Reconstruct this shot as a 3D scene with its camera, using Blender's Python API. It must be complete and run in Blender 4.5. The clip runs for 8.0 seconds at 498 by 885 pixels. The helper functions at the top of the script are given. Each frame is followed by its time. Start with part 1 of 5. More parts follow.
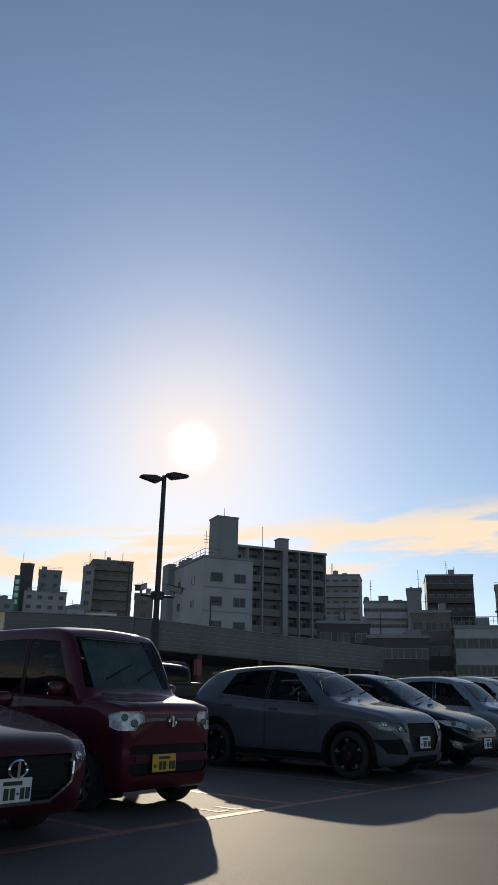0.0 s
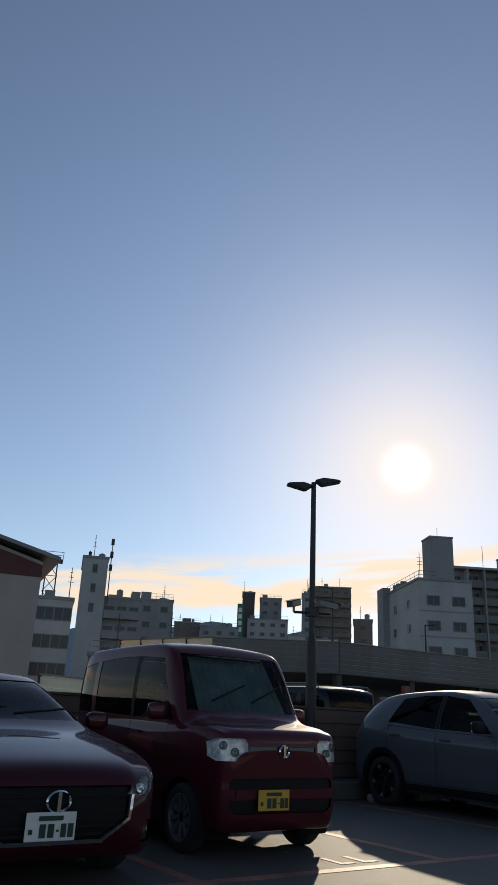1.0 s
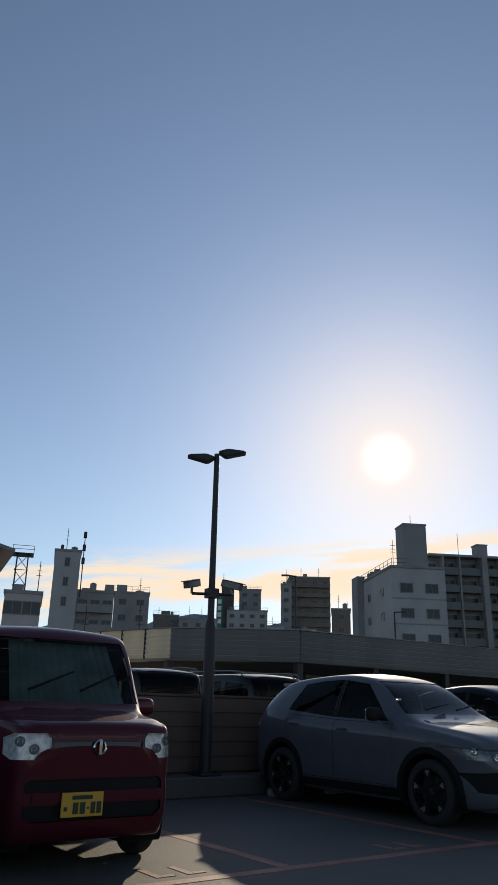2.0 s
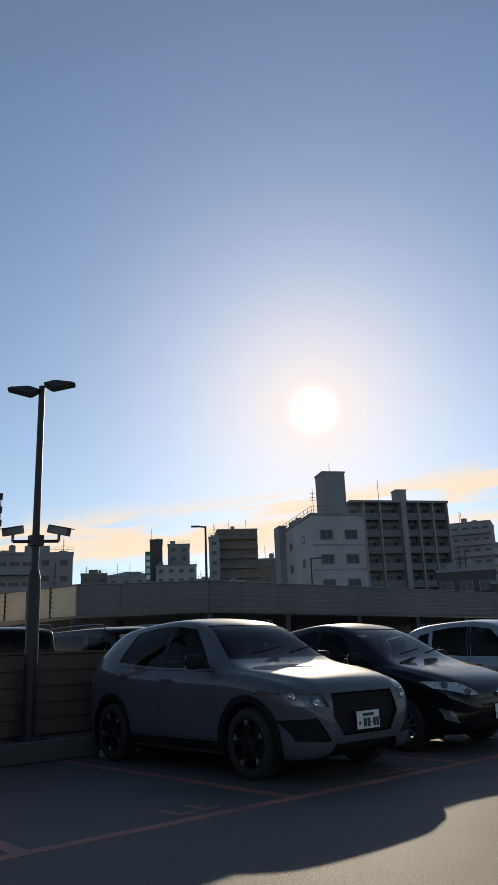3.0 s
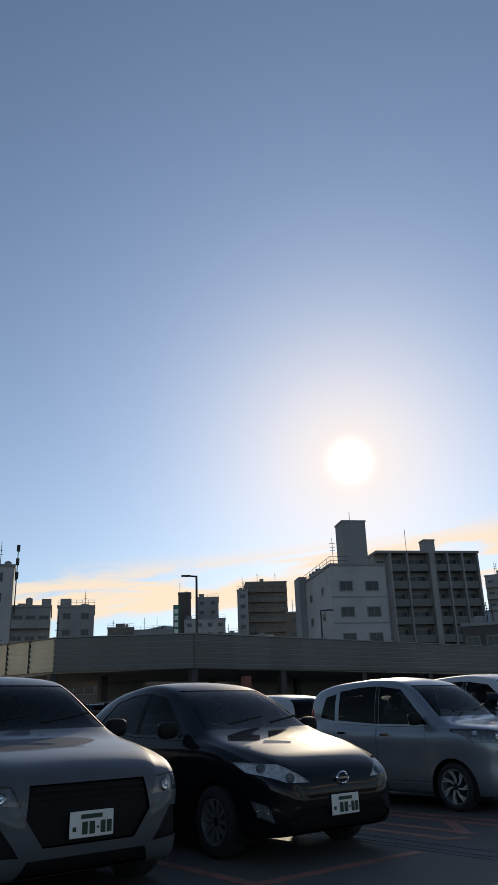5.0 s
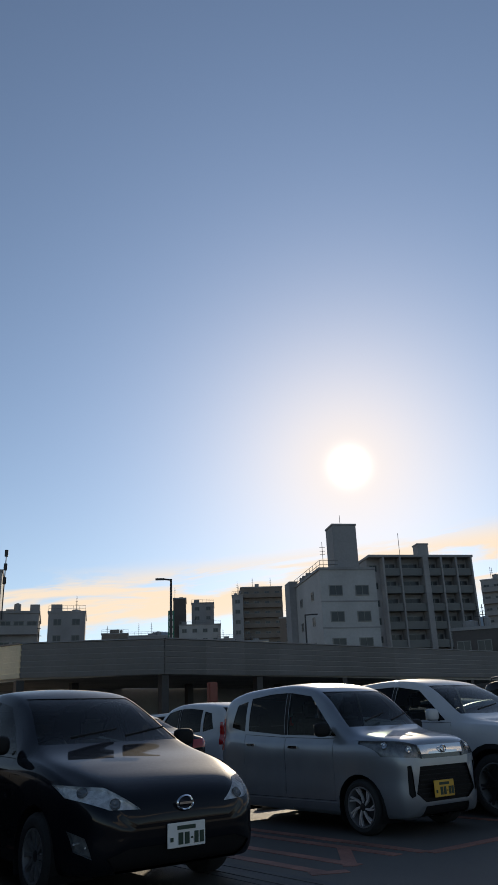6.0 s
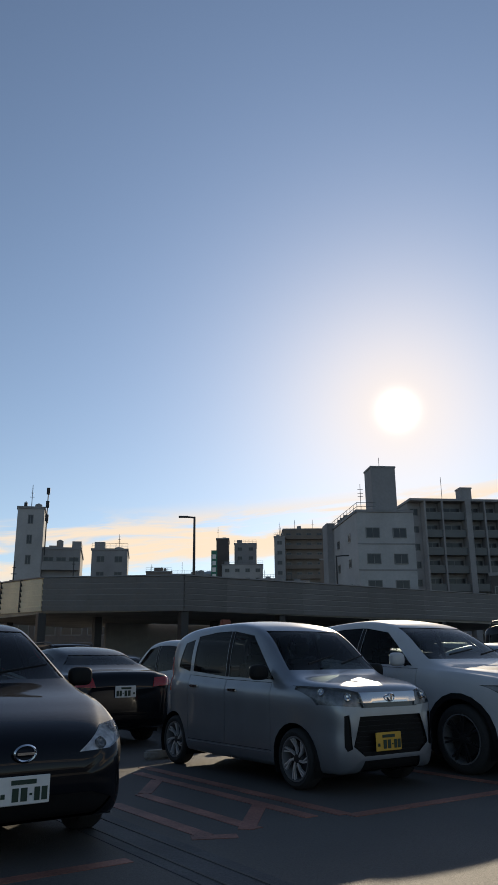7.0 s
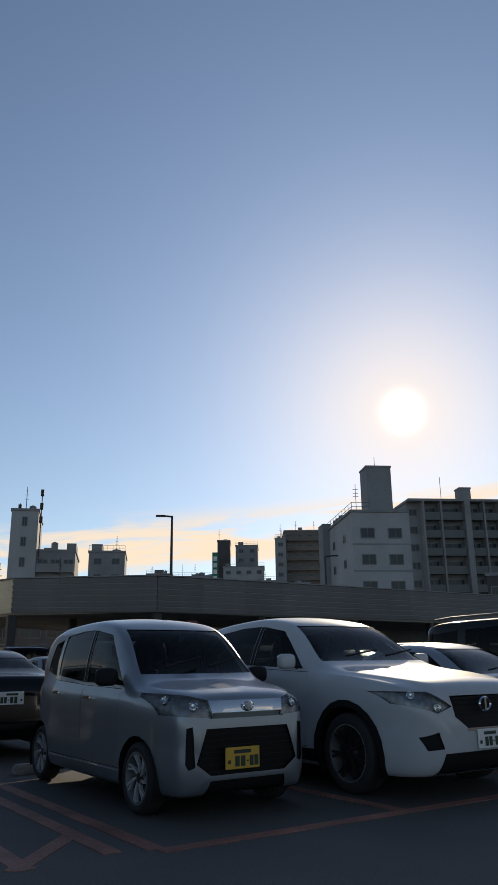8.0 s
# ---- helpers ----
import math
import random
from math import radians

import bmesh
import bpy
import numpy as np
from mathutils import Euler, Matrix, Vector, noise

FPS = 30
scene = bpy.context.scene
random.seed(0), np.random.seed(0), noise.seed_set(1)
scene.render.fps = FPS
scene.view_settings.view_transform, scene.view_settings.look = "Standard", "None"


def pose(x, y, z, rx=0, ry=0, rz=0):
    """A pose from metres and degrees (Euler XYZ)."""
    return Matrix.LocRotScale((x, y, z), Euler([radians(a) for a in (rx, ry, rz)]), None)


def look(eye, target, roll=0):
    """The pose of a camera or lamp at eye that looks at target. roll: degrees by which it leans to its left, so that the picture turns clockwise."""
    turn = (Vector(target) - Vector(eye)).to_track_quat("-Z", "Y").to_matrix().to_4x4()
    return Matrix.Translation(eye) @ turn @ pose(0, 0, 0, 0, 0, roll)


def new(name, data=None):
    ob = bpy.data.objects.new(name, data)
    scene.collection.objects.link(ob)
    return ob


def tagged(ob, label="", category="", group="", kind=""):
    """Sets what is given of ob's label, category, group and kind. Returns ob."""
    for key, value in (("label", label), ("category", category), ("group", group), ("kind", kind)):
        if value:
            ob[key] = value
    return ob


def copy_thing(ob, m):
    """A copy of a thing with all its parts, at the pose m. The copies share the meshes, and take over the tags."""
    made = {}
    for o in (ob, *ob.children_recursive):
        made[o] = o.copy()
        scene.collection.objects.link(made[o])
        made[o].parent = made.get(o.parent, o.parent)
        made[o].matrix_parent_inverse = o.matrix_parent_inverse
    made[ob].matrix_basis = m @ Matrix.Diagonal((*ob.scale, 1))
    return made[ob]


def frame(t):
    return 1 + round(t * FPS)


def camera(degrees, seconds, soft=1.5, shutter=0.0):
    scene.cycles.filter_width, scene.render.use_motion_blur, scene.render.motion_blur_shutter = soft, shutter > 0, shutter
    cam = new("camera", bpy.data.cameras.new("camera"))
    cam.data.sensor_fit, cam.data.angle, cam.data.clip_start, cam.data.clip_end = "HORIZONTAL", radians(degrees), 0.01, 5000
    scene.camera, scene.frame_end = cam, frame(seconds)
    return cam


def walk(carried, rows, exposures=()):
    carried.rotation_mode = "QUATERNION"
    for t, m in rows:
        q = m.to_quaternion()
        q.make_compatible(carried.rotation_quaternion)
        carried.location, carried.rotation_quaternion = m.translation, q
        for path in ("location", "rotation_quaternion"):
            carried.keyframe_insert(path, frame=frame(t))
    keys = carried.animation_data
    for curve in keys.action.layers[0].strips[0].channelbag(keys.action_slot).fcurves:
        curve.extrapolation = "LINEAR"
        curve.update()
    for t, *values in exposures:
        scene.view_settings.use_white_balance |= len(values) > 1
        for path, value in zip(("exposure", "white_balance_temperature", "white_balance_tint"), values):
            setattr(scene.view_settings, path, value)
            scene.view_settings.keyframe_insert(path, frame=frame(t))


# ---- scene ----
cam = camera(36.8, 8.0)
PATH = [
    (0, (-1.417, -0.082, 1.113), (0.054, 1.112, 1.755), 1.3),
    (0.5, (-0.584, -0.093, 1.125), (0.825, 1.179, 1.755), -2.9),
    (1, (0.184, -0.027, 1.125), (1.231, 1.532, 1.813), 2.6),
    (2.5, (2.777, 0.102, 1.158), (3.952, 1.593, 1.789), -0.8),
    (3, (3.656, 0.157, 1.137), (4.921, 1.604, 1.691), -2.3),
    (3.5, (4.413, 0.131, 1.152), (5.674, 1.569, 1.738), -2.2),
    (4, (5.224, 0.12, 1.149), (6.454, 1.542, 1.83), -0.1),
    (5.5, (7.815, 0.108, 1.177), (8.964, 1.594, 1.863), -2.7),
    (6, (8.67, 0.182, 1.176), (9.836, 1.647, 1.879), -2.2),
    (6.5, (9.531, 0.264, 1.172), (10.659, 1.788, 1.808), -1.8),
    (7, (10.366, 0.399, 1.187), (11.456, 1.979, 1.749), -0.5),
    (7.5, (11.366, 0.469, 1.168), (12.483, 2.047, 1.68), -1.4),
    (8, (12.159, 0.473, 1.176), (13.237, 2.059, 1.744), -0.7),
]
walk(cam, [(t, look(eye, target, roll)) for t, eye, target, roll in PATH])
scene.view_settings.exposure = 0.0

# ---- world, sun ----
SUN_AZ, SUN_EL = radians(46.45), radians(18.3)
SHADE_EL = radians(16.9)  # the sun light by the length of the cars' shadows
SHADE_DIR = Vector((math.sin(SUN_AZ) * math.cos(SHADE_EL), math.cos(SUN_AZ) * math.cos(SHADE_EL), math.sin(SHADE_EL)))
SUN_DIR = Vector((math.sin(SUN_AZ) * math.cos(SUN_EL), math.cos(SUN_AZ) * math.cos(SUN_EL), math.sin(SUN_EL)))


def build_world():
    w = bpy.data.worlds.new("sky")
    scene.world = w
    w.use_nodes = True
    nt = w.node_tree
    nt.nodes.clear()
    N, Lk = nt.nodes.new, nt.links.new

    def math_node(op, a, b=None, clamp=False):
        n = N("ShaderNodeMath")
        n.operation, n.use_clamp = op, clamp
        for i, v in enumerate((a, b)):
            if v is None:
                continue
            if isinstance(v, (int, float)):
                n.inputs[i].default_value = v
            else:
                Lk(v, n.inputs[i])
        return n.outputs[0]

    out, bg = N("ShaderNodeOutputWorld"), N("ShaderNodeBackground")
    sky = N("ShaderNodeTexSky")
    sky.sky_type, sky.sun_disc = "NISHITA", False
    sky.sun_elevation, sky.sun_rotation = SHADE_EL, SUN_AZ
    sky.air_density, sky.dust_density, sky.ozone_density = 1.0, 0.16, 3.2
    tc = N("ShaderNodeTexCoord")
    d = N("ShaderNodeVectorMath")
    d.operation = "DOT_PRODUCT"
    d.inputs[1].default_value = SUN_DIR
    Lk(tc.outputs["Generated"], d.inputs[0])
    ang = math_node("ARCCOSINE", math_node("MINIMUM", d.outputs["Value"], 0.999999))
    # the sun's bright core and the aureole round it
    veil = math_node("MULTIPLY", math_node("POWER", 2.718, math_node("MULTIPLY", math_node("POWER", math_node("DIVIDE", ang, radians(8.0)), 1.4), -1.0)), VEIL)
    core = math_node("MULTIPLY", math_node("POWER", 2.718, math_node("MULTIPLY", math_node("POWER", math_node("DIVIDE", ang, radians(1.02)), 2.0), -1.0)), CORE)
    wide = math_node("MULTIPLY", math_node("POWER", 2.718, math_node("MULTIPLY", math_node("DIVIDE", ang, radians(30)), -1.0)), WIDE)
    # thin bands of evening cloud low over the town
    sep = N("ShaderNodeSeparateXYZ")
    Lk(tc.outputs["Generated"], sep.inputs[0])
    el = math_node("ARCSINE", sep.outputs["Z"])
    low_air = math_node("MULTIPLY", math_node("POWER", 2.718, math_node("DIVIDE", math_node("ABSOLUTE", el), radians(-13))), LOW)
    az = math_node("ARCTAN2", sep.outputs["X"], sep.outputs["Y"])
    tilt = math_node("SUBTRACT", el, math_node("MULTIPLY", math_node("SUBTRACT", az, SUN_AZ), 0.075))
    comb = N("ShaderNodeCombineXYZ")
    Lk(math_node("MULTIPLY", az, 3.6), comb.inputs[0])
    Lk(math_node("MULTIPLY", tilt, 21.0), comb.inputs[1])
    nz = N("ShaderNodeTexNoise")
    nz.inputs["Scale"].default_value, nz.inputs["Detail"].default_value, nz.inputs["Roughness"].default_value = 1.35, 5.0, 0.58
    nz.inputs["Distortion"].default_value = 0.4
    Lk(comb.outputs[0], nz.inputs["Vector"])
    band = math_node("POWER", 2.718, math_node("MULTIPLY", math_node("POWER", math_node("ABSOLUTE", math_node("DIVIDE", math_node("SUBTRACT", tilt, radians(9.9)), radians(2.3))), 4.0), -1.0))
    ramp = N("ShaderNodeMapRange")
    ramp.interpolation_type = "SMOOTHSTEP"
    ramp.inputs["From Min"].default_value, ramp.inputs["From Max"].default_value = 0.41, 0.56
    Lk(nz.outputs["Fac"], ramp.inputs["Value"])
    cloud = math_node("MULTIPLY", band, ramp.outputs[0])

    def scaled(col, fac):
        n = N("ShaderNodeVectorMath")
        n.operation = "SCALE"
        n.inputs[0].default_value = col
        Lk(fac, n.inputs["Scale"])
        return n.outputs[0]

    def add(a, b):
        n = N("ShaderNodeVectorMath")
        n.operation = "ADD"
        Lk(a, n.inputs[0]), Lk(b, n.inputs[1])
        return n.outputs[0]

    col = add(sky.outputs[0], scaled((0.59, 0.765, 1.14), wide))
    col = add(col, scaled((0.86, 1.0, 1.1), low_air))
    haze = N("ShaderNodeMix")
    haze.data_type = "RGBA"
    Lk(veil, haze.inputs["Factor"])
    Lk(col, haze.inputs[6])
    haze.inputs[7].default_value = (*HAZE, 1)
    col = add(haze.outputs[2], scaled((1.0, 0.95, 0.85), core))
    mx = N("ShaderNodeMix")
    mx.data_type = "RGBA"
    Lk(math_node("MULTIPLY", cloud, 0.92), mx.inputs["Factor"])
    Lk(col, mx.inputs[6])
    mx.inputs[7].default_value = (*CLOUD, 1)
    Lk(mx.outputs[2], bg.inputs["Color"])
    bg.inputs["Strength"].default_value = SKY
    Lk(bg.outputs[0], out.inputs[0])


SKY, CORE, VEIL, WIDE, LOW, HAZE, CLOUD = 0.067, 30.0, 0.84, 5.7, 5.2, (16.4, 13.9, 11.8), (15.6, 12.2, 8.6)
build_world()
sun = new("sun", bpy.data.lights.new("sun", "SUN"))
sun.data.energy, sun.data.angle, sun.data.color = 3.6, radians(0.55), (1.0, 0.84, 0.62)
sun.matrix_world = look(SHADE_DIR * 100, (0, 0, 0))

# ---- materials ----
def material(name, color, rough=0.6, metal=0.0, grain=0.0, grain_scale=30.0, stain=0.0, stain_scale=1.2, bump=0.0, coat=0.0, spec=0.5, island=0.0, coat_rough=0.03):
    m = bpy.data.materials.new(name)
    m.use_nodes = True
    nt = m.node_tree
    N, Lk = nt.nodes.new, nt.links.new
    b = nt.nodes["Principled BSDF"]
    b.inputs["Base Color"].default_value = (*color, 1)
    b.inputs["Roughness"].default_value, b.inputs["Metallic"].default_value = rough, metal
    b.inputs["Coat Weight"].default_value, b.inputs["Coat Roughness"].default_value = coat, coat_rough
    b.inputs["Specular IOR Level"].default_value = spec
    if grain or stain or bump or island:
        tc = N("ShaderNodeTexCoord")
        last = None
        for amount, scale, detail in ((stain, stain_scale, 4.0), (grain, grain_scale, 3.0)):
            if not amount:
                continue
            nz = N("ShaderNodeTexNoise")
            nz.inputs["Scale"].default_value, nz.inputs["Detail"].default_value = scale, detail
            Lk(tc.outputs["Object"], nz.inputs["Vector"])
            mr = N("ShaderNodeMapRange")
            mr.inputs["From Min"].default_value, mr.inputs["From Max"].default_value = 0.3, 0.7
            mr.inputs["To Min"].default_value, mr.inputs["To Max"].default_value = 1 - amount, 1 + amount
            Lk(nz.outputs["Fac"], mr.inputs["Value"])
            if last is None:
                last = mr.outputs[0]
            else:
                mu = N("ShaderNodeMath")
                mu.operation = "MULTIPLY"
                Lk(last, mu.inputs[0]), Lk(mr.outputs[0], mu.inputs[1])
                last = mu.outputs[0]
        if island:
            oi = N("ShaderNodeObjectInfo")
            mr = N("ShaderNodeMapRange")
            mr.inputs["To Min"].default_value, mr.inputs["To Max"].default_value = 1 - island, 1 + island
            Lk(oi.outputs["Random"], mr.inputs["Value"])
            if last is None:
                last = mr.outputs[0]
            else:
                mu = N("ShaderNodeMath")
                mu.operation = "MULTIPLY"
                Lk(last, mu.inputs[0]), Lk(mr.outputs[0], mu.inputs[1])
                last = mu.outputs[0]
        if last is not None:
            sc = N("ShaderNodeVectorMath")
            sc.operation = "SCALE"
            sc.inputs[0].default_value = color
            Lk(last, sc.inputs["Scale"])
            Lk(sc.outputs[0], b.inputs["Base Color"])
        if bump:
            nz = N("ShaderNodeTexNoise")
            nz.inputs["Scale"].default_value, nz.inputs["Detail"].default_value = grain_scale * 1.7, 4.0
            Lk(tc.outputs["Object"], nz.inputs["Vector"])
            bp = N("ShaderNodeBump")
            bp.inputs["Strength"].default_value, bp.inputs["Distance"].default_value = bump, 0.01
            Lk(nz.outputs["Fac"], bp.inputs["Height"])
            Lk(bp.outputs[0], b.inputs["Normal"])
    return m


def paint(name, color, flake=0.55, metal=0.35, spec=0.25):
    """Car paint: a metallic base under clear lacquer, with a film of dust."""
    return material(name, color, rough=flake, metal=metal, coat=0.6, coat_rough=0.045, stain=0.06, stain_scale=3.0, grain=0.06, grain_scale=400.0, spec=spec)


def glass_material(name, tint, dirt=0.02):
    m = bpy.data.materials.new(name)
    m.use_nodes = True
    nt = m.node_tree
    nt.nodes.clear()
    N, Lk = nt.nodes.new, nt.links.new
    out, mix = N("ShaderNodeOutputMaterial"), N("ShaderNodeMixShader")
    tr, gl, fr = N("ShaderNodeBsdfTransparent"), N("ShaderNodeBsdfGlossy"), N("ShaderNodeFresnel")
    tr.inputs[0].default_value = (*tint, 1)
    gl.inputs["Roughness"].default_value = dirt
    fr.inputs[0].default_value = 1.25
    Lk(fr.outputs[0], mix.inputs[0]), Lk(tr.outputs[0], mix.inputs[1]), Lk(gl.outputs[0], mix.inputs[2])
    Lk(mix.outputs[0], out.inputs[0])
    return m


M_DECK = material("deck_asphalt", (0.09, 0.083, 0.074), rough=0.72, grain=0.22, grain_scale=60.0, stain=0.2, stain_scale=0.45, bump=0.6, spec=0.4)
M_PATCH = material("repaired_asphalt", (0.06, 0.06, 0.062), rough=0.7, grain=0.25, grain_scale=50.0, stain=0.25, stain_scale=2.0, bump=0.6)
M_RED = material("worn_red_marking", (0.27, 0.115, 0.08), rough=0.65, grain=0.28, grain_scale=45.0, stain=0.38, stain_scale=2.5, bump=0.3)
M_GROUND = material("town_ground", (0.12, 0.12, 0.115), rough=0.9, stain=0.3, stain_scale=0.05)
M_CONC = material("concrete", (0.32, 0.31, 0.29), rough=0.85, grain=0.12, grain_scale=20, stain=0.2, stain_scale=0.7, bump=0.3)
M_FENCE = material("brown_steel_board", (0.085, 0.058, 0.045), rough=0.55, stain=0.2, stain_scale=1.5, grain=0.08, grain_scale=40, island=0.12)
M_POST = material("dark_steel", (0.026, 0.027, 0.031), rough=0.5, metal=0.15, stain=0.15, stain_scale=2.0)
M_RAMP = material("grey_steel_cladding", (0.21, 0.21, 0.215), rough=0.5, metal=0.2, stain=0.1, stain_scale=0.4, grain=0.05, grain_scale=8, island=0.08)
M_CREAM = material("cream_steel_cladding", (0.85, 0.74, 0.55), rough=0.55, stain=0.1, stain_scale=0.6, grain=0.05, grain_scale=10, island=0.06)
M_WHITEWALL = material("white_render_wall", (0.40, 0.40, 0.40), rough=0.85, stain=0.12, stain_scale=0.25, grain=0.06, grain_scale=3)
M_GREYWALL = material("grey_render_wall", (0.26, 0.26, 0.265), rough=0.85, stain=0.14, stain_scale=0.25, grain=0.06, grain_scale=3)
M_TANWALL = material("tan_tile_wall", (0.17, 0.145, 0.125), rough=0.8, stain=0.12, stain_scale=0.3, grain=0.08, grain_scale=4)
M_DARKWALL = material("dark_brown_tile_wall", (0.08, 0.07, 0.066), rough=0.7, stain=0.15, stain_scale=0.3, grain=0.08, grain_scale=4)
M_PINKWALL = material("pale_beige_panel_wall", (0.38, 0.33, 0.31), rough=0.8, stain=0.1, stain_scale=0.4)
M_MAROON = material("maroon_trim", (0.09, 0.022, 0.024), rough=0.6, stain=0.1, stain_scale=0.5)
M_SLATE = material("grey_metal_roof", (0.2, 0.2, 0.21), rough=0.5, metal=0.3, stain=0.1, stain_scale=0.5)
M_WINDOW = material("window_glass_far", (0.045, 0.05, 0.056), rough=0.15, spec=0.3)
M_RAILING = material("smoked_balcony_panel", (0.085, 0.095, 0.1), rough=0.35, stain=0.12, stain_scale=0.4)
M_FRAME = material("aluminium_frame", (0.16, 0.16, 0.16), rough=0.4, metal=0.7)
# hill colour carries the distance haze as a pale blue tint
M_HILL = material("haze_tinted_hill", (0.25, 0.3, 0.36), rough=1.0, stain=0.1, stain_scale=0.002)
M_GREEN = material("green_sign", (0.02, 0.16, 0.10), rough=0.5, stain=0.08, stain_scale=1.0)
M_RUST = material("red_brown_box_paint", (0.18, 0.045, 0.032), rough=0.5, stain=0.1, stain_scale=3.0)
M_SIGNW = material("white_sign_paint", (0.75, 0.75, 0.72), rough=0.5)

# ---- mesh helpers ----
def part(name, bm, mat, parent=None, label="", smooth=False, angle=35):
    me = bpy.data.meshes.new(name)
    bmesh.ops.recalc_face_normals(bm, faces=bm.faces[:])
    bm.to_mesh(me)
    bm.free()
    me.materials.append(mat)
    if smooth:
        me.polygons.foreach_set("use_smooth", [True] * len(me.polygons))
        me.set_sharp_from_angle(angle=radians(angle))
    ob = new(name, me)
    ob.parent = parent
    if label:
        tagged(ob, label)
    return ob


def box(bm, x0, x1, y0, y1, z0, z1, m=None):
    cs = [Vector((x, y, z)) for z in (z0, z1) for y in (y0, y1) for x in (x0, x1)]
    vs = [bm.verts.new(m @ c if m else c) for c in cs]
    for f in ((0, 2, 3, 1), (4, 5, 7, 6), (0, 1, 5, 4), (2, 6, 7, 3), (0, 4, 6, 2), (1, 3, 7, 5)):
        bm.faces.new([vs[i] for i in f])
    return vs


def bevelled(bm, w=0.01, seg=1):
    bmesh.ops.bevel(bm, geom=bm.edges[:], offset=w, segments=seg, affect="EDGES", clamp_overlap=True)
    return bm


def tube(bm, a, b, r0, r1=None, n=12, caps=True):
    a, b = Vector(a), Vector(b)
    r1 = r0 if r1 is None else r1
    q = (b - a).to_track_quat("Z", "Y").to_matrix()
    rings = [[bm.verts.new(p + q @ Vector((r * math.cos(2 * math.pi * i / n), r * math.sin(2 * math.pi * i / n), 0))) for i in range(n)] for p, r in ((a, r0), (b, r1))]
    for i in range(n):
        bm.faces.new((rings[0][i], rings[0][(i + 1) % n], rings[1][(i + 1) % n], rings[1][i]))
    if caps:
        bm.faces.new(rings[0][::-1]), bm.faces.new(rings[1])


def thing(name, label, category, m=None, group="", kind=""):
    ob = new(name)
    ob.empty_display_size = 0.1
    if m is not None:
        ob.matrix_world = m
    return tagged(ob, label, category, group, kind)


def B():
    return bmesh.new()

# ---- the ground and the parking deck ----
bm = B()
box(bm, -2500, 2500, -2500, 2500, -10.5, -10.0)
tagged(part("ground", bm, M_GROUND), "grey town ground far below the parking deck", "ground", kind="structure")
bm = B()
box(bm, -25, 95, -14, 62, -0.5, 0.0)
deck = tagged(part("floor", bm, M_DECK), "worn grey asphalt floor of a rooftop parking deck", "floor", kind="structure")
bm = B()
box(bm, -25, 95, -14.2, -14, -10, 1.2)
tagged(part("wall_south", bm, M_CONC), "plain concrete parapet closing the parking deck", "wall", kind="structure")


MARKS = []


def marking(x0, y0, x1, y1, w=0.12, label="worn red painted line on the asphalt"):
    MARKS.append(1)
    lift_z = 0.002 + 0.00025 * len(MARKS)
    a, b = Vector((x0, y0, 0)), Vector((x1, y1, 0))
    t = (b - a).normalized()
    n = Vector((-t.y, t.x, 0)) * w / 2
    bm = B()
    lo = [bm.verts.new(p + Vector((0, 0, -0.002))) for p in (a - n, b - n, b + n, a + n)]
    hi = [bm.verts.new(p + Vector((0, 0, lift_z))) for p in (a - n, b - n, b + n, a + n)]
    bm.faces.new(hi)
    for i in range(4):
        bm.faces.new((lo[i], lo[(i + 1) % 4], hi[(i + 1) % 4], hi[i]))
    ob = part("floor_marking", bm, M_RED)
    return tagged(ob, label, "road marking", kind="structure")


for bx in (0.95, 3.4, 5.97, 8.38, 10.85):
    marking(bx, 5.2, bx, 9.3)
marking(-6, 5.14, 12.7, 5.14)
# the passage beside the kei wagon: hatched lines, and a repaired strip of asphalt
for seg in ((13.44, 5.44, 13.44, 7.0), (13.32, 5.44, 13.62, 5.3), (13.86, 5.42, 13.86, 7.3), (13.79, 5.44, 14.45, 6.2), (13.9, 7.3, 14.4, 8.0), (14.46, 5.5, 14.46, 8.6), (14.74, 5.42, 14.74, 9.0), (14.74, 5.36, 22.0, 5.36), (17.0, 5.44, 17.0, 9.3), (19.4, 5.44, 19.4, 9.3)):
    marking(*seg, 0.13)
bm = B()
box(bm, 12.78, 13.2, 2.4, 7.0, -0.002, 0.004)
tagged(part("asphalt_patch", bm, M_PATCH), "dark repaired strip across the asphalt floor", "floor", kind="structure")
for k in range(2):
    bm = B()
    box(bm, 12.88 + 0.2 * k, 12.90 + 0.2 * k, 2.45, 6.95, 0.004, 0.009)
    tagged(part("asphalt_seam", bm, M_DECK), "pale seam along the repaired asphalt strip", "floor", kind="structure")
for bx in (4.9, 7.3, 9.8):
    for k in range(2):
        bm = B()
        box(bm, bx + 0.26 * k, bx + 0.26 * k + 0.06, 5.32, 5.62, -0.002, 0.0035)
        box(bm, bx + 0.26 * k + 0.062, bx + 0.26 * k + 0.16, 5.32, 5.38, -0.002, 0.004)
        tagged(part("bay_marking", bm, M_RED), "worn painted bar in place of a bay number", "road marking", kind="structure")
# wheel stops at the back of the bays
for bx in (2.2, 4.57, 9.6, 12.08, 15.86, 18.09, 20.6):
    for k in (-0.5, 0.5):
        bm = B()
        box(bm, -0.28, 0.28, -0.07, 0.07, -0.002, 0.11)
        ob = part("wheel_stop", bevelled(bm, 0.025, 2), M_CONC)
        ob.location = (bx + k, 9.15 if bx < 13 else 9.62, 0)
        tagged(ob, "low grey concrete wheel stop on the asphalt", "wheel stop", "wheel stops")

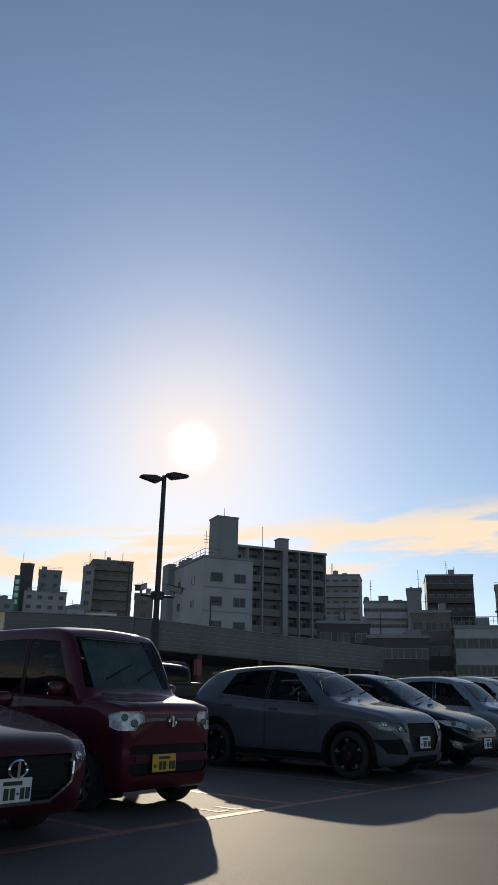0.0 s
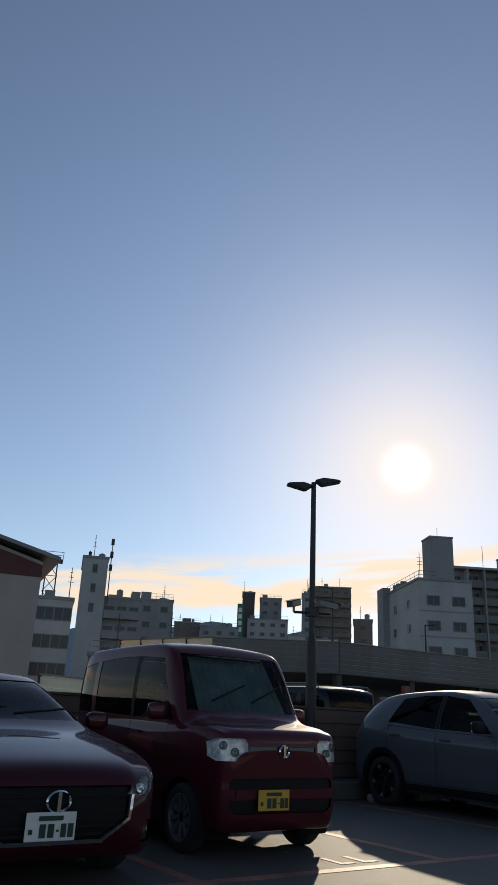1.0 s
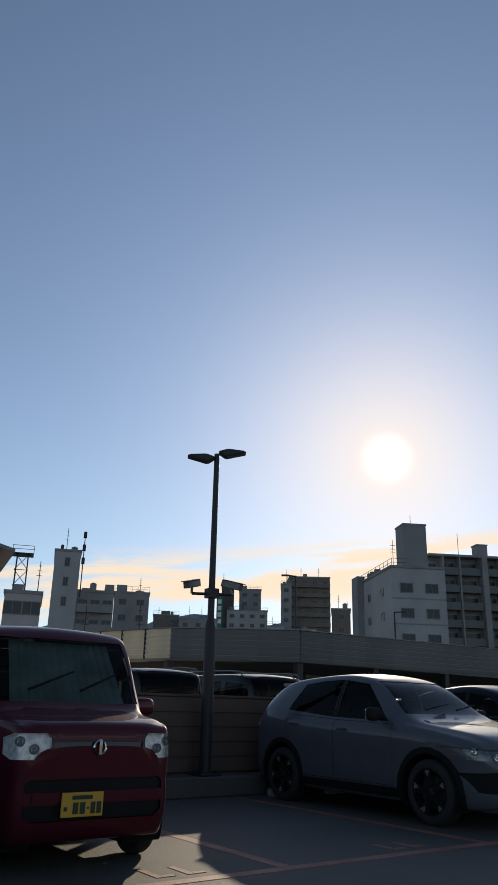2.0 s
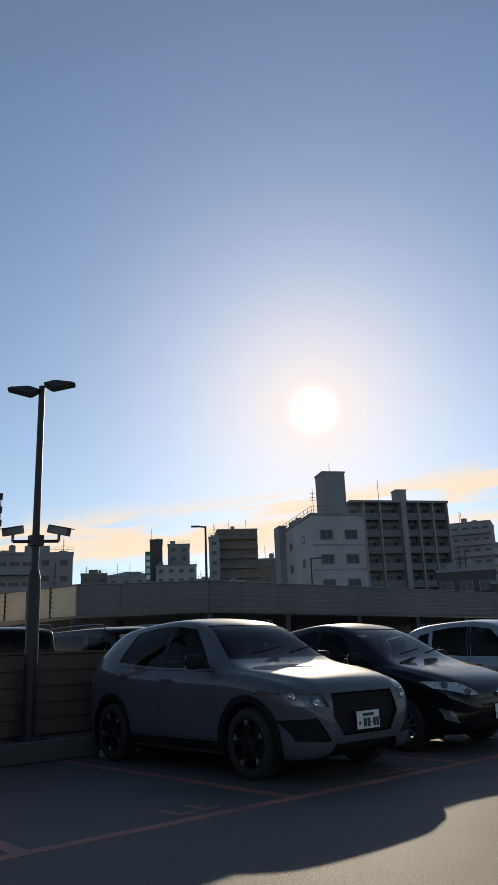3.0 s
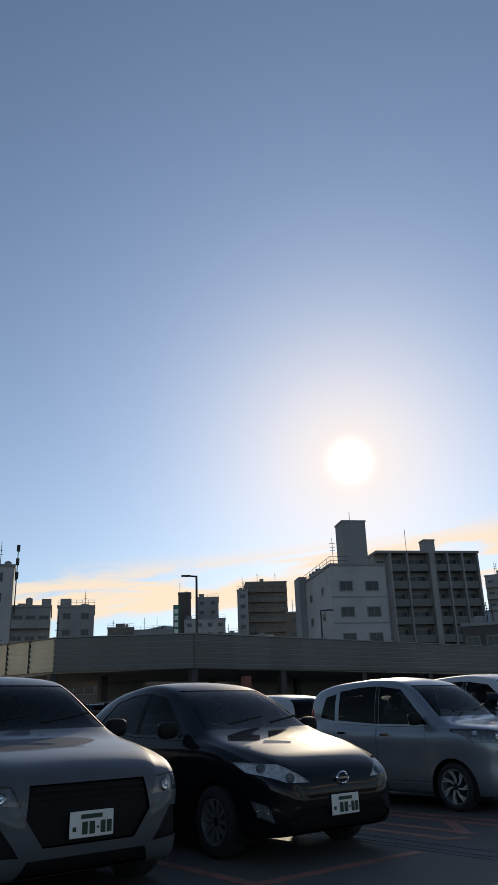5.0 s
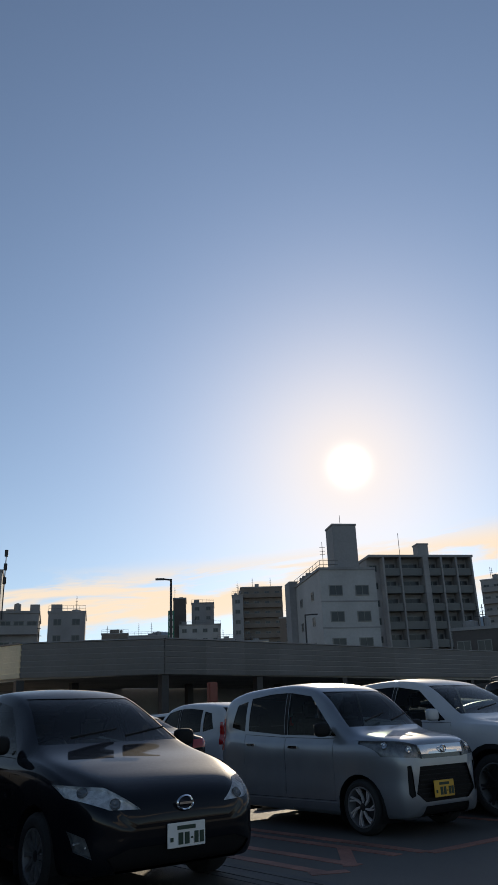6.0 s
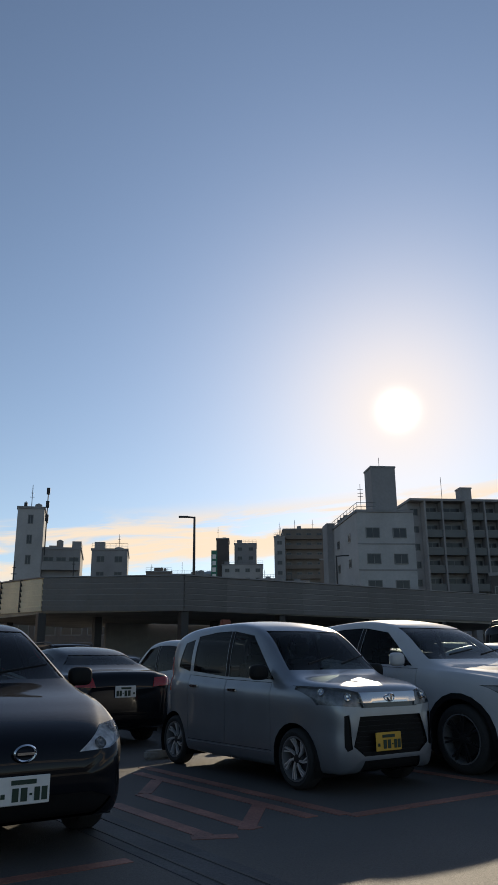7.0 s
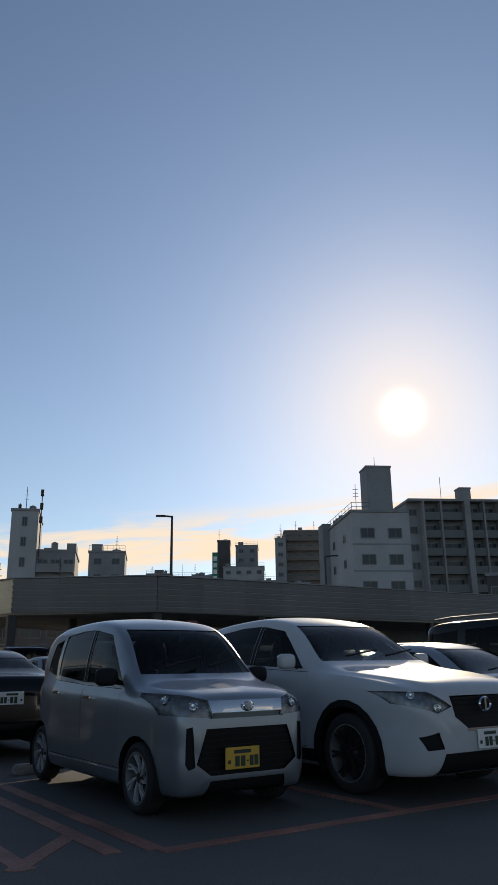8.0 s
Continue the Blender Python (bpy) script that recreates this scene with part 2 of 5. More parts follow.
# ---- fence behind the first bays, on a low kerb ----
FY = 9.95
bm = B()
box(bm, -6.0, 12.6, FY - 0.55, FY + 0.3, -0.002, 0.26)
tagged(part("kerb", bevelled(bm, 0.02), M_DECK), "low dark asphalt kerb under the fence", "kerb", kind="structure")


def fence(x0, x1):
    th = thing("fence", "brown steel board fence with dark posts on a low kerb", "fence", pose(0, FY, 0.26))
    x = x0
    while x <= x1 + 0.01:
        bm = B()
        box(bm, x - 0.045, x + 0.045, -0.02, 0.07, -0.005, 1.06)
        part("post", bevelled(bm, 0.008), M_POST, th)
        x += 2.0
    for i in range(5):
        bm = B()
        box(bm, x0, x1, -0.05, -0.024, 0.02 + 0.2 * i, 0.02 + 0.2 * i + 0.206)
        bmesh.ops.rotate(bm, verts=bm.verts[:], cent=(0, 0, 0.12 + 0.2 * i), matrix=Matrix.Rotation(radians(-5), 3, "X"))
        part("board", bevelled(bm, 0.006), M_FENCE, th)
    # sheet added behind the boards so no sun stripes fall through their gaps
    bm = B()
    box(bm, x0, x1, -0.012, -0.004, 0.0, 1.03)
    part("backing_sheet", bm, M_FENCE, th)
    bm = B()
    box(bm, x0 - 0.05, x1 + 0.05, -0.06, 0.08, 1.03, 1.07)
    part("top_rail", bevelled(bm, 0.008), M_FENCE, th, "pale edged top rail")
    return th


fence(-5.6, 12.4)


def double_lamp():
    th = thing("street_lamp", "tall dark steel lamp post with two flat heads and two cameras", "street lamp", pose(8.05, 9.62, 0.26))
    bm = B()
    tube(bm, (0, 0, 0), (0, 0, 2.0), 0.085, n=16)
    tube(bm, (0, 0, 2.0), (0, 0, 2.12), 0.085, 0.06, n=16)
    tube(bm, (0, 0, 2.12), (0, 0, 4.72), 0.052, 0.042, n=16)
    part("pole", bm, M_POST, th, smooth=True)
    bm = B()
    box(bm, -0.17, 0.17, -0.17, 0.17, 0, 0.03)
    part("base_plate", bevelled(bm, 0.006), M_POST, th)
    d = Vector((0.86, -0.5, 0)).normalized()
    for s in (-1, 1):
        m = Matrix.Rotation(math.atan2(d.y * s, d.x * s), 4, "Z")
        hd = B()
        prof = [(0.0, 0.05), (0.16, 0.085), (0.42, 0.035), (0.46, 0.0), (0.12, -0.05)]
        vs = [[hd.verts.new((px, w, pz)) for px, pz in prof] for w in (-0.09, 0.09)]
        hd.faces.new(vs[0]), hd.faces.new(vs[1][::-1])
        for i in range(len(prof)):
            hd.faces.new((vs[0][i], vs[0][(i + 1) % 5], vs[1][(i + 1) % 5], vs[1][i]))
        bevelled(hd, 0.015, 2)
        bmesh.ops.transform(hd, matrix=Matrix.Translation((0, 0, 4.66 + (0.04 if s > 0 else -0.06))) @ m @ pose(0.02, 0, 0, 0, -6, 0), verts=hd.verts[:])
        part("lamp_head", hd, M_POST, th)
    bm = B()
    box(bm, -0.08, 0.08, -0.08, 0.08, 2.44, 2.58)
    tube(bm, d * -0.3 + Vector((0, 0, 2.5)), d * 0.3 + Vector((0, 0, 2.5)), 0.022)
    part("camera_bracket", bm, M_POST, th)
    for s, yaw in ((-1, 205), (1, -62)):
        bm = B()
        box(bm, -0.16, 0.16, -0.055, 0.055, -0.05, 0.05)
        box(bm, -0.15, 0.21, -0.065, 0.065, 0.05, 0.062)
        bevelled(bm, 0.008)
        bmesh.ops.transform(bm, matrix=Matrix.Translation(d * 0.3 * s + Vector((0, 0, 2.64))) @ pose(0, 0, 0, 0, 14, yaw), verts=bm.verts[:])
        tube(bm, d * 0.3 * s + Vector((0, 0, 2.5)), d * 0.3 * s + Vector((0, 0, 2.6)), 0.02)
        part("security_camera", bm, M_FRAME, th, "grey security camera housing")
    return th


double_lamp()


def single_lamp(x, y, z0, z1, arm):
    th = thing("street_lamp", "slim dark lamp post with one short arm", "street lamp", pose(x, y, z0), "ramp lamps")
    bm = B()
    tube(bm, (0, 0, 0), (0, 0, z1 - z0), 0.09, 0.06)
    part("pole", bm, M_POST, th, smooth=True)
    bm = B()
    a = Vector(arm)
    tube(bm, (0, 0, z1 - z0 - 0.05), a + Vector((0, 0, z1 - z0)), 0.05, 0.05)
    m = Matrix.Translation(a + Vector((0, 0, z1 - z0))) @ Matrix.Rotation(math.atan2(a.y, a.x), 4, "Z")
    box(bm, -0.1, 0.4, -0.1, 0.1, -0.05, 0.04, m)
    part("lamp_head", bm, M_POST, th)
    return th


# ---- the ramp: raised roadway with clad parapets on columns ----
RT, RB = 5.25, 3.65
RAMP = [Vector((22.0, 46.4)), Vector((23.2, 37.0)), Vector((28.5, 32.3)), Vector((62.4, 35.2))]


def parapet(a, b, z0a, z1a, z0b, z1b, mat, label, ribs):
    """A straight run of corrugated cladding between two plan points."""
    L = (b - a).length
    th = thing("ramp_parapet", label, "parapet", Matrix.Translation((a.x, a.y, 0)) @ Matrix.Rotation(math.atan2(b.y - a.y, b.x - a.x), 4, "Z"))
    n = max(1, round(L / 2.6))
    rows = 6
    for i in range(n):
        bm = B()
        xa, xb = L * i / n + 0.008, L * (i + 1) / n - 0.008
        va = lambda x, f: (z0a + (z0b - z0a) * x / L) * (1 - f) + (z1a + (z1b - z1a) * x / L) * f
        prof = []
        for r in range(rows):
            prof += [(r / rows, 0.0), ((r + 0.80) / rows, -0.075), ((r + 0.84) / rows, 0.03), ((r + 0.97) / rows, 0.03)]
        prof.append((1.0, 0.0))
        cols = [[bm.verts.new((x, o, va(x, f))) for f, o in prof] for x in (xa, xb)]
        back = [[bm.verts.new((x, 0.12, va(x, f))) for f in (0, 1)] for x in (xa, xb)]
        for k in range(len(prof) - 1):
            bm.faces.new((cols[0][k], cols[1][k], cols[1][k + 1], cols[0][k + 1]))
        bm.faces.new((back[0][0], back[0][1], back[1][1], back[1][0]))
        bm.faces.new((cols[0][-1], cols[1][-1], back[1][1], back[0][1]))
        bm.faces.new((cols[0][0], back[0][0], back[1][0], cols[1][0]))
        part("panel", bm, mat, th)
        if ribs:
            bm = B()
            box(bm, xa - 0.04, xa + 0.03, -0.1, 0.0, va(xa, 0), va(xa, 1))
            part("rib", bm, M_POST, th)
    bm = B()
    vs = [bm.verts.new((x, o, va(x, 1) + dz)) for x in (0, L) for o, dz in ((-0.1, 0.005), (0.16, 0.005), (0.16, 0.06), (-0.1, 0.06))]
    for i in range(4):
        bm.faces.new((vs[i], vs[(i + 1) % 4], vs[4 + (i + 1) % 4], vs[4 + i]))
    bm.faces.new(vs[:4]), bm.faces.new(vs[4:])
    part("coping", bm, M_SLATE, th)
    return th


parapet(RAMP[0], RAMP[1], RB + 0.2, RT + 0.25, RB, RT, M_CREAM, "cream corrugated ramp parapet with thin dark ribs", True)
parapet(RAMP[1], RAMP[2], RB, RT, RB - 0.1, RT - 0.05, M_RAMP, "grey corrugated steel parapet of the ramp", False)
parapet(RAMP[2], RAMP[3], RB - 0.1, RT - 0.05, RB + 0.1, RT + 0.35, M_RAMP, "grey corrugated steel parapet of the ramp", False)

# roadway slab behind the parapets, added back wall shutting sky out of the undercroft
bm = B()
out = [(22.2, 46.4), (23.4, 37.2), (28.6, 32.5), (62.4, 35.4), (62.4, 46), (33, 44), (31, 52)]
lo = [bm.verts.new((x, y, RB - 0.1)) for x, y in out]
hi = [bm.verts.new((x, y, RB + 0.25)) for x, y in out]
bm.faces.new(lo), bm.faces.new(hi)
for i in range(len(out)):
    j = (i + 1) % len(out)
    bm.faces.new((lo[i], lo[j], hi[j], hi[i]))
tagged(part("ramp_slab", bm, M_CONC), "concrete roadway slab of the ramp", "ramp", kind="structure")
bm = B()
box(bm, 30, 64, 44.5, 44.8, -0.004, RB - 0.1)
tagged(part("wall_ramp_added", bm, M_GREYWALL), "grey wall added to keep the space under the ramp dark", "wall", kind="structure")
for x, y in ((23.3, 37.3), (28.7, 32.7), (22.3, 46.0), (24.6, 46.5), (35, 33.3), (42, 33.9), (49, 34.5), (56, 35.1), (62, 35.6), (35, 40), (42, 40), (49, 40), (27, 39), (56, 40)):
    bm = B()
    box(bm, -0.2, 0.2, -0.2, 0.2, 0, RB - 0.1)
    ob = part("ramp_column", bevelled(bm, 0.02), M_POST)
    ob.location = (x, y, 0)
    tagged(ob, "dark square steel column under the ramp", "column", "ramp columns")

single_lamp(31.2, 36.0, RB + 0.25, 8.95, (-0.4, 0.25, 0))
single_lamp(49.8, 45.5, RB + 0.25, 9.2, (0.5, -0.35, 0))

# ---- the town ----
E_MID, E_START, E_SECOND = Vector((2.78, 0.1, 1.16)), Vector((-1.42, -0.08, 1.11)), Vector((0.18, -0.03, 1.12))


def az_frame(az0, az1, dist, turn=0.0, eye=None):
    """Frame of a building whose front spans two bearings at a distance: matrix (x right, y back), and its width."""
    E0 = eye or E_MID
    a, b = radians(az0), radians(az1)
    p = E0 + Vector((math.sin(a), math.cos(a), 0)) * dist
    mid = (a + b) / 2 + radians(turn)
    r = Vector((math.cos(mid), -math.sin(mid), 0))
    s1 = Vector((math.sin(b), math.cos(b), 0))
    # where the front line meets the second bearing
    den = r.x * s1.y - r.y * s1.x
    q = E0 - p
    w = (q.x * s1.y - q.y * s1.x) / den
    return Matrix(((r.x, -r.y, 0, p.x), (r.y, r.x, 0, p.y), (0, 0, 1, 0), (0, 0, 0, 1))), w


def zat(el, dist):
    return E_MID.z + dist * math.tan(radians(el))


def slab_block(th, name, x0, x1, y0, y1, z0, z1, mat, label=""):
    bm = B()
    box(bm, x0, x1, y0, y1, z0, z1)
    return part(name, bm, mat, th, label)


def window_unit(th, x, z, w, h, y=0.0, side=None):
    """A framed window set into a wall face; side: the wall's left return instead of its front."""
    m = Matrix.Identity(4) if side is None else Matrix(((0, 1, 0, side), (-1, 0, 0, 0), (0, 0, 1, 0), (0, 0, 0, 1)))
    bm = B()
    t = 0.09
    for a in ((x, x + w, z, z + t), (x, x + w, z + h - t, z + h), (x, x + t, z + t, z + h - t), (x + w - t, x + w, z + t, z + h - t), (x + w / 2 - 0.03, x + w / 2 + 0.03, z + t, z + h - t)):
        box(bm, a[0], a[1], y - 0.08, y + 0.02, a[2], a[3], m)
    fr = part("window", bm, M_FRAME, th)
    bm = B()
    box(bm, x + t, x + w - t, y - 0.03, y - 0.006, z + t, z + h - t, m)
    part("pane", bm, M_WINDOW, fr)


def balcony(th, x0, x1, z, y=0.0, depth=1.3, mat=None):
    bm = B()
    box(bm, x0, x1, y - depth, y, z - 0.15, z)
    box(bm, x0, x1, y - depth, y - depth + 0.12, z, z + 1.05)
    bl = part("balcony", bm, mat or M_GREYWALL, th)
    bm = B()
    box(bm, x0, x1, y - depth - 0.03, y - depth + 0.15, z + 1.05, z + 1.12)
    part("rail", bm, M_FRAME, bl)


ROOF_RNG = random.Random(21)


def roof_things(th, w, z, depth):
    """Tanks, plant boxes, a parapet rail and thin aerials on a flat roof."""
    g = ROOF_RNG
    for _ in range(g.choice((1, 2, 3))):
        x, y = g.uniform(0.05, 0.8) * w, g.uniform(1, depth * 0.5)
        bw, bh = min(g.uniform(0.8, 2.2), w * 0.3), g.uniform(0.5, 1.5)
        bm = B()
        if g.random() < 0.4:
            tube(bm, (x, y, z), (x, y, z + bh), bw * 0.45, n=12)
            tube(bm, (x, y, z + bh), (x, y, z + bh + 0.2), bw * 0.45, 0.1, n=12)
        else:
            box(bm, x, x + bw, y, y + 1.4, z, z + bh)
        part("roof_plant", bm, M_GREYWALL, th)
    for _ in range(g.choice((0, 1, 1, 2))):
        x, y, h = g.uniform(0.1, 0.9) * w, g.uniform(1, depth * 0.4), g.uniform(2.0, 4.5)
        bm = B()
        tube(bm, (x, y, z), (x, y, z + h), 0.06, 0.04, n=6)
        for dz in (0.55, 0.7, 0.85):
            tube(bm, (x - 0.6 * (1.1 - dz), y, z + h * dz), (x + 0.6 * (1.1 - dz), y, z + h * dz), 0.035, n=5)
        part("aerial", bm, M_POST, th)
    if g.random() < 0.5:
        bm = B()
        for k in range(7):
            tube(bm, (w * k / 6, 0.1, z), (w * k / 6, 0.1, z + 1.0), 0.03, n=5)
        for dz in (0.5, 1.0):
            tube(bm, (0, 0.1, z + dz), (w, 0.1, z + dz), 0.03, n=5)
        part("roof_rail", bm, M_FRAME, th)


def plain_building(label, az0, az1, dist, el, mat, depth=12, turn=0, storeys=0, cols=0, balconies=False, base=-10.0, win=(1.5, 1.2), roofbox=None, eye=None):
    m, w = az_frame(az0, az1, dist, turn, eye)
    th = thing("apartment_building" if balconies else "town_building", label, "building", m)
    z1 = zat(el, dist)
    slab_block(th, "wall", 0, w, 0, depth, base, z1, mat)
    slab_block(th, "roof", -0.15, w + 0.15, -0.15, depth + 0.15, z1, z1 + 0.35, M_GREYWALL)
    step = w / max(cols, 1)
    for s in range(storeys):
        z = z1 - 3.0 * (s + 1)
        for c in range(cols):
            window_unit(th, step * c + (step - win[0]) / 2, z + 0.7, win[0], win[1])
        if balconies:
            balcony(th, 0.1, w - 0.1, z, 0.0, 1.2, mat)
    if roofbox:
        a, b, h = roofbox
        slab_block(th, "stair_tower", w * a, w * b, 2, 7, z1 + 0.35, z1 + h, mat)
    roof_things(th, w, z1 + 0.35, depth)
    return th


# ---- cars ----
M_TYRE = material("tyre_rubber", (0.022, 0.022, 0.022), rough=0.8, grain=0.2, grain_scale=60, bump=0.3)
M_ALLOY = material("bright_alloy", (0.72, 0.72, 0.73), rough=0.35, metal=0.55, stain=0.1, stain_scale=6)
M_DULLALLOY = material("dull_grey_alloy", (0.2, 0.2, 0.205), rough=0.45, metal=0.4, stain=0.15, stain_scale=6)
M_DARKALLOY = material("dark_alloy", (0.06, 0.06, 0.062), rough=0.35, metal=0.7)
M_BLACK = material("black_plastic", (0.012, 0.012, 0.013), spec=0.15, rough=0.6, stain=0.15, stain_scale=4, grain=0.1, grain_scale=120)
M_GLOSSB = material("gloss_black", (0.012, 0.012, 0.013), rough=0.12, coat=0.5)
M_CHROME = material("chrome_trim", (0.75, 0.75, 0.75), rough=0.1, metal=1.0)
M_BOWL = material("headlamp_reflector", (0.78, 0.79, 0.8), rough=0.3, metal=0.35, grain=0.25, grain_scale=25)
M_DARKBOWL = material("dark_headlamp_inner", (0.25, 0.26, 0.27), rough=0.25, metal=0.4, grain=0.3, grain_scale=22)
M_TAIL = material("red_tail_lens", (0.35, 0.012, 0.012), rough=0.12, coat=0.6)
M_SEAT = material("dark_seat_cloth", (0.035, 0.034, 0.035), rough=0.9, grain=0.15, grain_scale=80)
M_GREYSEAT = material("grey_seat_cloth", (0.07, 0.068, 0.066), rough=0.9, grain=0.15, grain_scale=80)
M_GLASS = glass_material("car_glass", (0.42, 0.47, 0.46))
M_TINT = glass_material("privacy_glass", (0.10, 0.11, 0.115))
M_LENS = glass_material("clear_lens", (0.9, 0.9, 0.9))
M_PLATEW = material("white_plate", (0.72, 0.72, 0.70), rough=0.5, stain=0.06, stain_scale=8)
M_PLATEY = material("yellow_plate", (0.62, 0.36, 0.04), rough=0.5, stain=0.06, stain_scale=8)
M_INK = material("dark_plate_ink", (0.015, 0.04, 0.025), rough=0.5)
M_SHADE = material("silver_sunshade", (0.55, 0.62, 0.60), rough=0.42, metal=0.5, stain=0.2, stain_scale=4)

P_WINE = paint("wine_red_paint", (0.075, 0.009, 0.018), metal=0.3, spec=0.1)
P_DEEPRED = paint("deep_crystal_red_paint", (0.05, 0.004, 0.011), metal=0.3, spec=0.1)
P_GREY = paint("arrow_grey_paint", (0.092, 0.098, 0.112), metal=0.1, spec=0.12)
P_BLACK = paint("black_blue_paint", (0.004, 0.005, 0.008), metal=0.0, spec=0.05)
P_SILVER = paint("silver_blue_paint", (0.27, 0.29, 0.32), metal=0.6, flake=0.36)
P_WHITE = paint("pearl_white_paint", (0.46, 0.47, 0.49), metal=0.0, spec=0.15)
P_MIDGREY = paint("steel_grey_paint", (0.16, 0.17, 0.18), metal=0.4)
P_NAVY = paint("night_blue_paint", (0.02, 0.03, 0.06), metal=0.3)


def curve_of(pts):
    """Monotone cubic through points, so that no bulge appears between them."""
    xs, zs = np.array([p[0] for p in pts], float), np.array([p[1] for p in pts], float)
    h, s = np.diff(xs), np.diff(zs) / np.diff(xs)
    m = np.zeros(len(xs))
    m[0], m[-1] = s[0], s[-1]
    for i in range(1, len(xs) - 1):
        if s[i - 1] * s[i] > 0:
            w1, w2 = 2 * h[i] + h[i - 1], h[i] + 2 * h[i - 1]
            m[i] = (w1 + w2) / (w1 / s[i - 1] + w2 / s[i])

    def f(x):
        x = min(max(x, xs[0]), xs[-1])
        i = min(int(np.searchsorted(xs, x, side="right")) - 1, len(xs) - 2)
        t = (x - xs[i]) / h[i]
        return float((2 * t**3 - 3 * t**2 + 1) * zs[i] + (t**3 - 2 * t**2 + t) * h[i] * m[i] + (-2 * t**3 + 3 * t**2) * zs[i + 1] + (t**3 - t**2) * h[i] * m[i + 1])
    return f


def inside(poly, a, b):
    hit = False
    for i in range(len(poly)):
        (x0, y0), (x1, y1) = poly[i - 1], poly[i]
        if (y0 > b) != (y1 > b) and a < (x1 - x0) * (b - y0) / (y1 - y0) + x0:
            hit = not hit
    return hit


AX = {"x": (1, 2), "y": (0, 2), "z": (0, 1)}


def cut(bm, poly, proj, cond):
    """Cut the outline of a polygon, seen along an axis, into the faces that meet the condition; returns the faces inside it."""
    i, j = AX[proj]
    lo = (min(p[0] for p in poly), min(p[1] for p in poly))
    hi = (max(p[0] for p in poly), max(p[1] for p in poly))

    def near(f):
        v = f.verts[0].co
        if v[i] < lo[0] - 0.4 or v[i] > hi[0] + 0.4 or v[j] < lo[1] - 0.4 or v[j] > hi[1] + 0.4:
            return False
        a = [v.co[i] for v in f.verts]
        b = [v.co[j] for v in f.verts]
        return max(a) >= lo[0] and min(a) <= hi[0] and max(b) >= lo[1] and min(b) <= hi[1]
    for k in range(len(poly)):
        p, q = poly[k - 1], poly[k]
        co, no = Vector((0, 0, 0)), Vector((0, 0, 0))
        co[i], co[j] = p
        no[i], no[j] = -(q[1] - p[1]), q[0] - p[0]
        if no.length < 1e-6:
            continue
        fs = [f for f in bm.faces if near(f) and cond(f)]
        es = {e for f in fs for e in f.edges}
        vs = {v for f in fs for v in f.verts}
        bmesh.ops.bisect_plane(bm, geom=list(vs) + list(es) + fs, dist=1e-5, plane_co=co, plane_no=no.normalized())
        bm.normal_update()
    return pick(bm, poly, proj, cond)


def pick(bm, poly, proj, cond):
    i, j = AX[proj]
    out = []
    lo = (min(p[0] for p in poly), min(p[1] for p in poly))
    hi = (max(p[0] for p in poly), max(p[1] for p in poly))
    for f in bm.faces:
        c = f.calc_center_median()
        if lo[0] <= c[i] <= hi[0] and lo[1] <= c[j] <= hi[1] and cond(f) and inside(poly, c[i], c[j]):
            out.append(f)
    return out


def lift(bm, faces, name, mat, parent, d=0.0, th=0.012, label="", remove=True):
    """Take faces out of a shell as a part of their own, moved by d along their normals, with a rim th deep."""
    if not faces:
        return None
    nb, vn = B(), {}
    for f in faces:
        for v in f.verts:
            vn[v] = vn.get(v, Vector()) + f.normal * f.calc_area()
    top, low = {}, {}
    for v, n in vn.items():
        n.normalize()
        top[v] = nb.verts.new(v.co + n * d)
        low[v] = nb.verts.new(v.co + n * (d - th))
    fset = set(faces)
    for f in faces:
        nb.faces.new([top[v] for v in f.verts])
        for lp in f.loops:
            if sum(1 for g in lp.edge.link_faces if g in fset) == 1:
                a, b = lp.vert, lp.link_loop_next.vert
                nb.faces.new((top[b], top[a], low[a], low[b]))
    loose = [v for v in low.values() if not v.link_faces]
    bmesh.ops.delete(nb, geom=loose, context="VERTS")
    me = bpy.data.meshes.new(name)
    nb.to_mesh(me)
    nb.free()
    me.materials.append(mat)
    me.polygons.foreach_set("use_smooth", [True] * len(me.polygons))
    me.set_sharp_from_angle(angle=radians(45))
    ob = new(name, me)
    ob.parent = parent
    if label:
        tagged(ob, label)
    if remove:
        bmesh.ops.delete(bm, geom=faces, context="FACES")
    return ob


def lathe(prof, n=36):
    """Surface of turning about the x axis: profile of (x, radius)."""
    bm = B()
    rings = [[bm.verts.new((x, r * math.cos(2 * math.pi * k / n), r * math.sin(2 * math.pi * k / n))) for k in range(n)] for x, r in prof]
    for a, b in zip(rings, rings[1:]):
        for k in range(n):
            bm.faces.new((a[k], a[(k + 1) % n], b[(k + 1) % n], b[k]))
    return bm


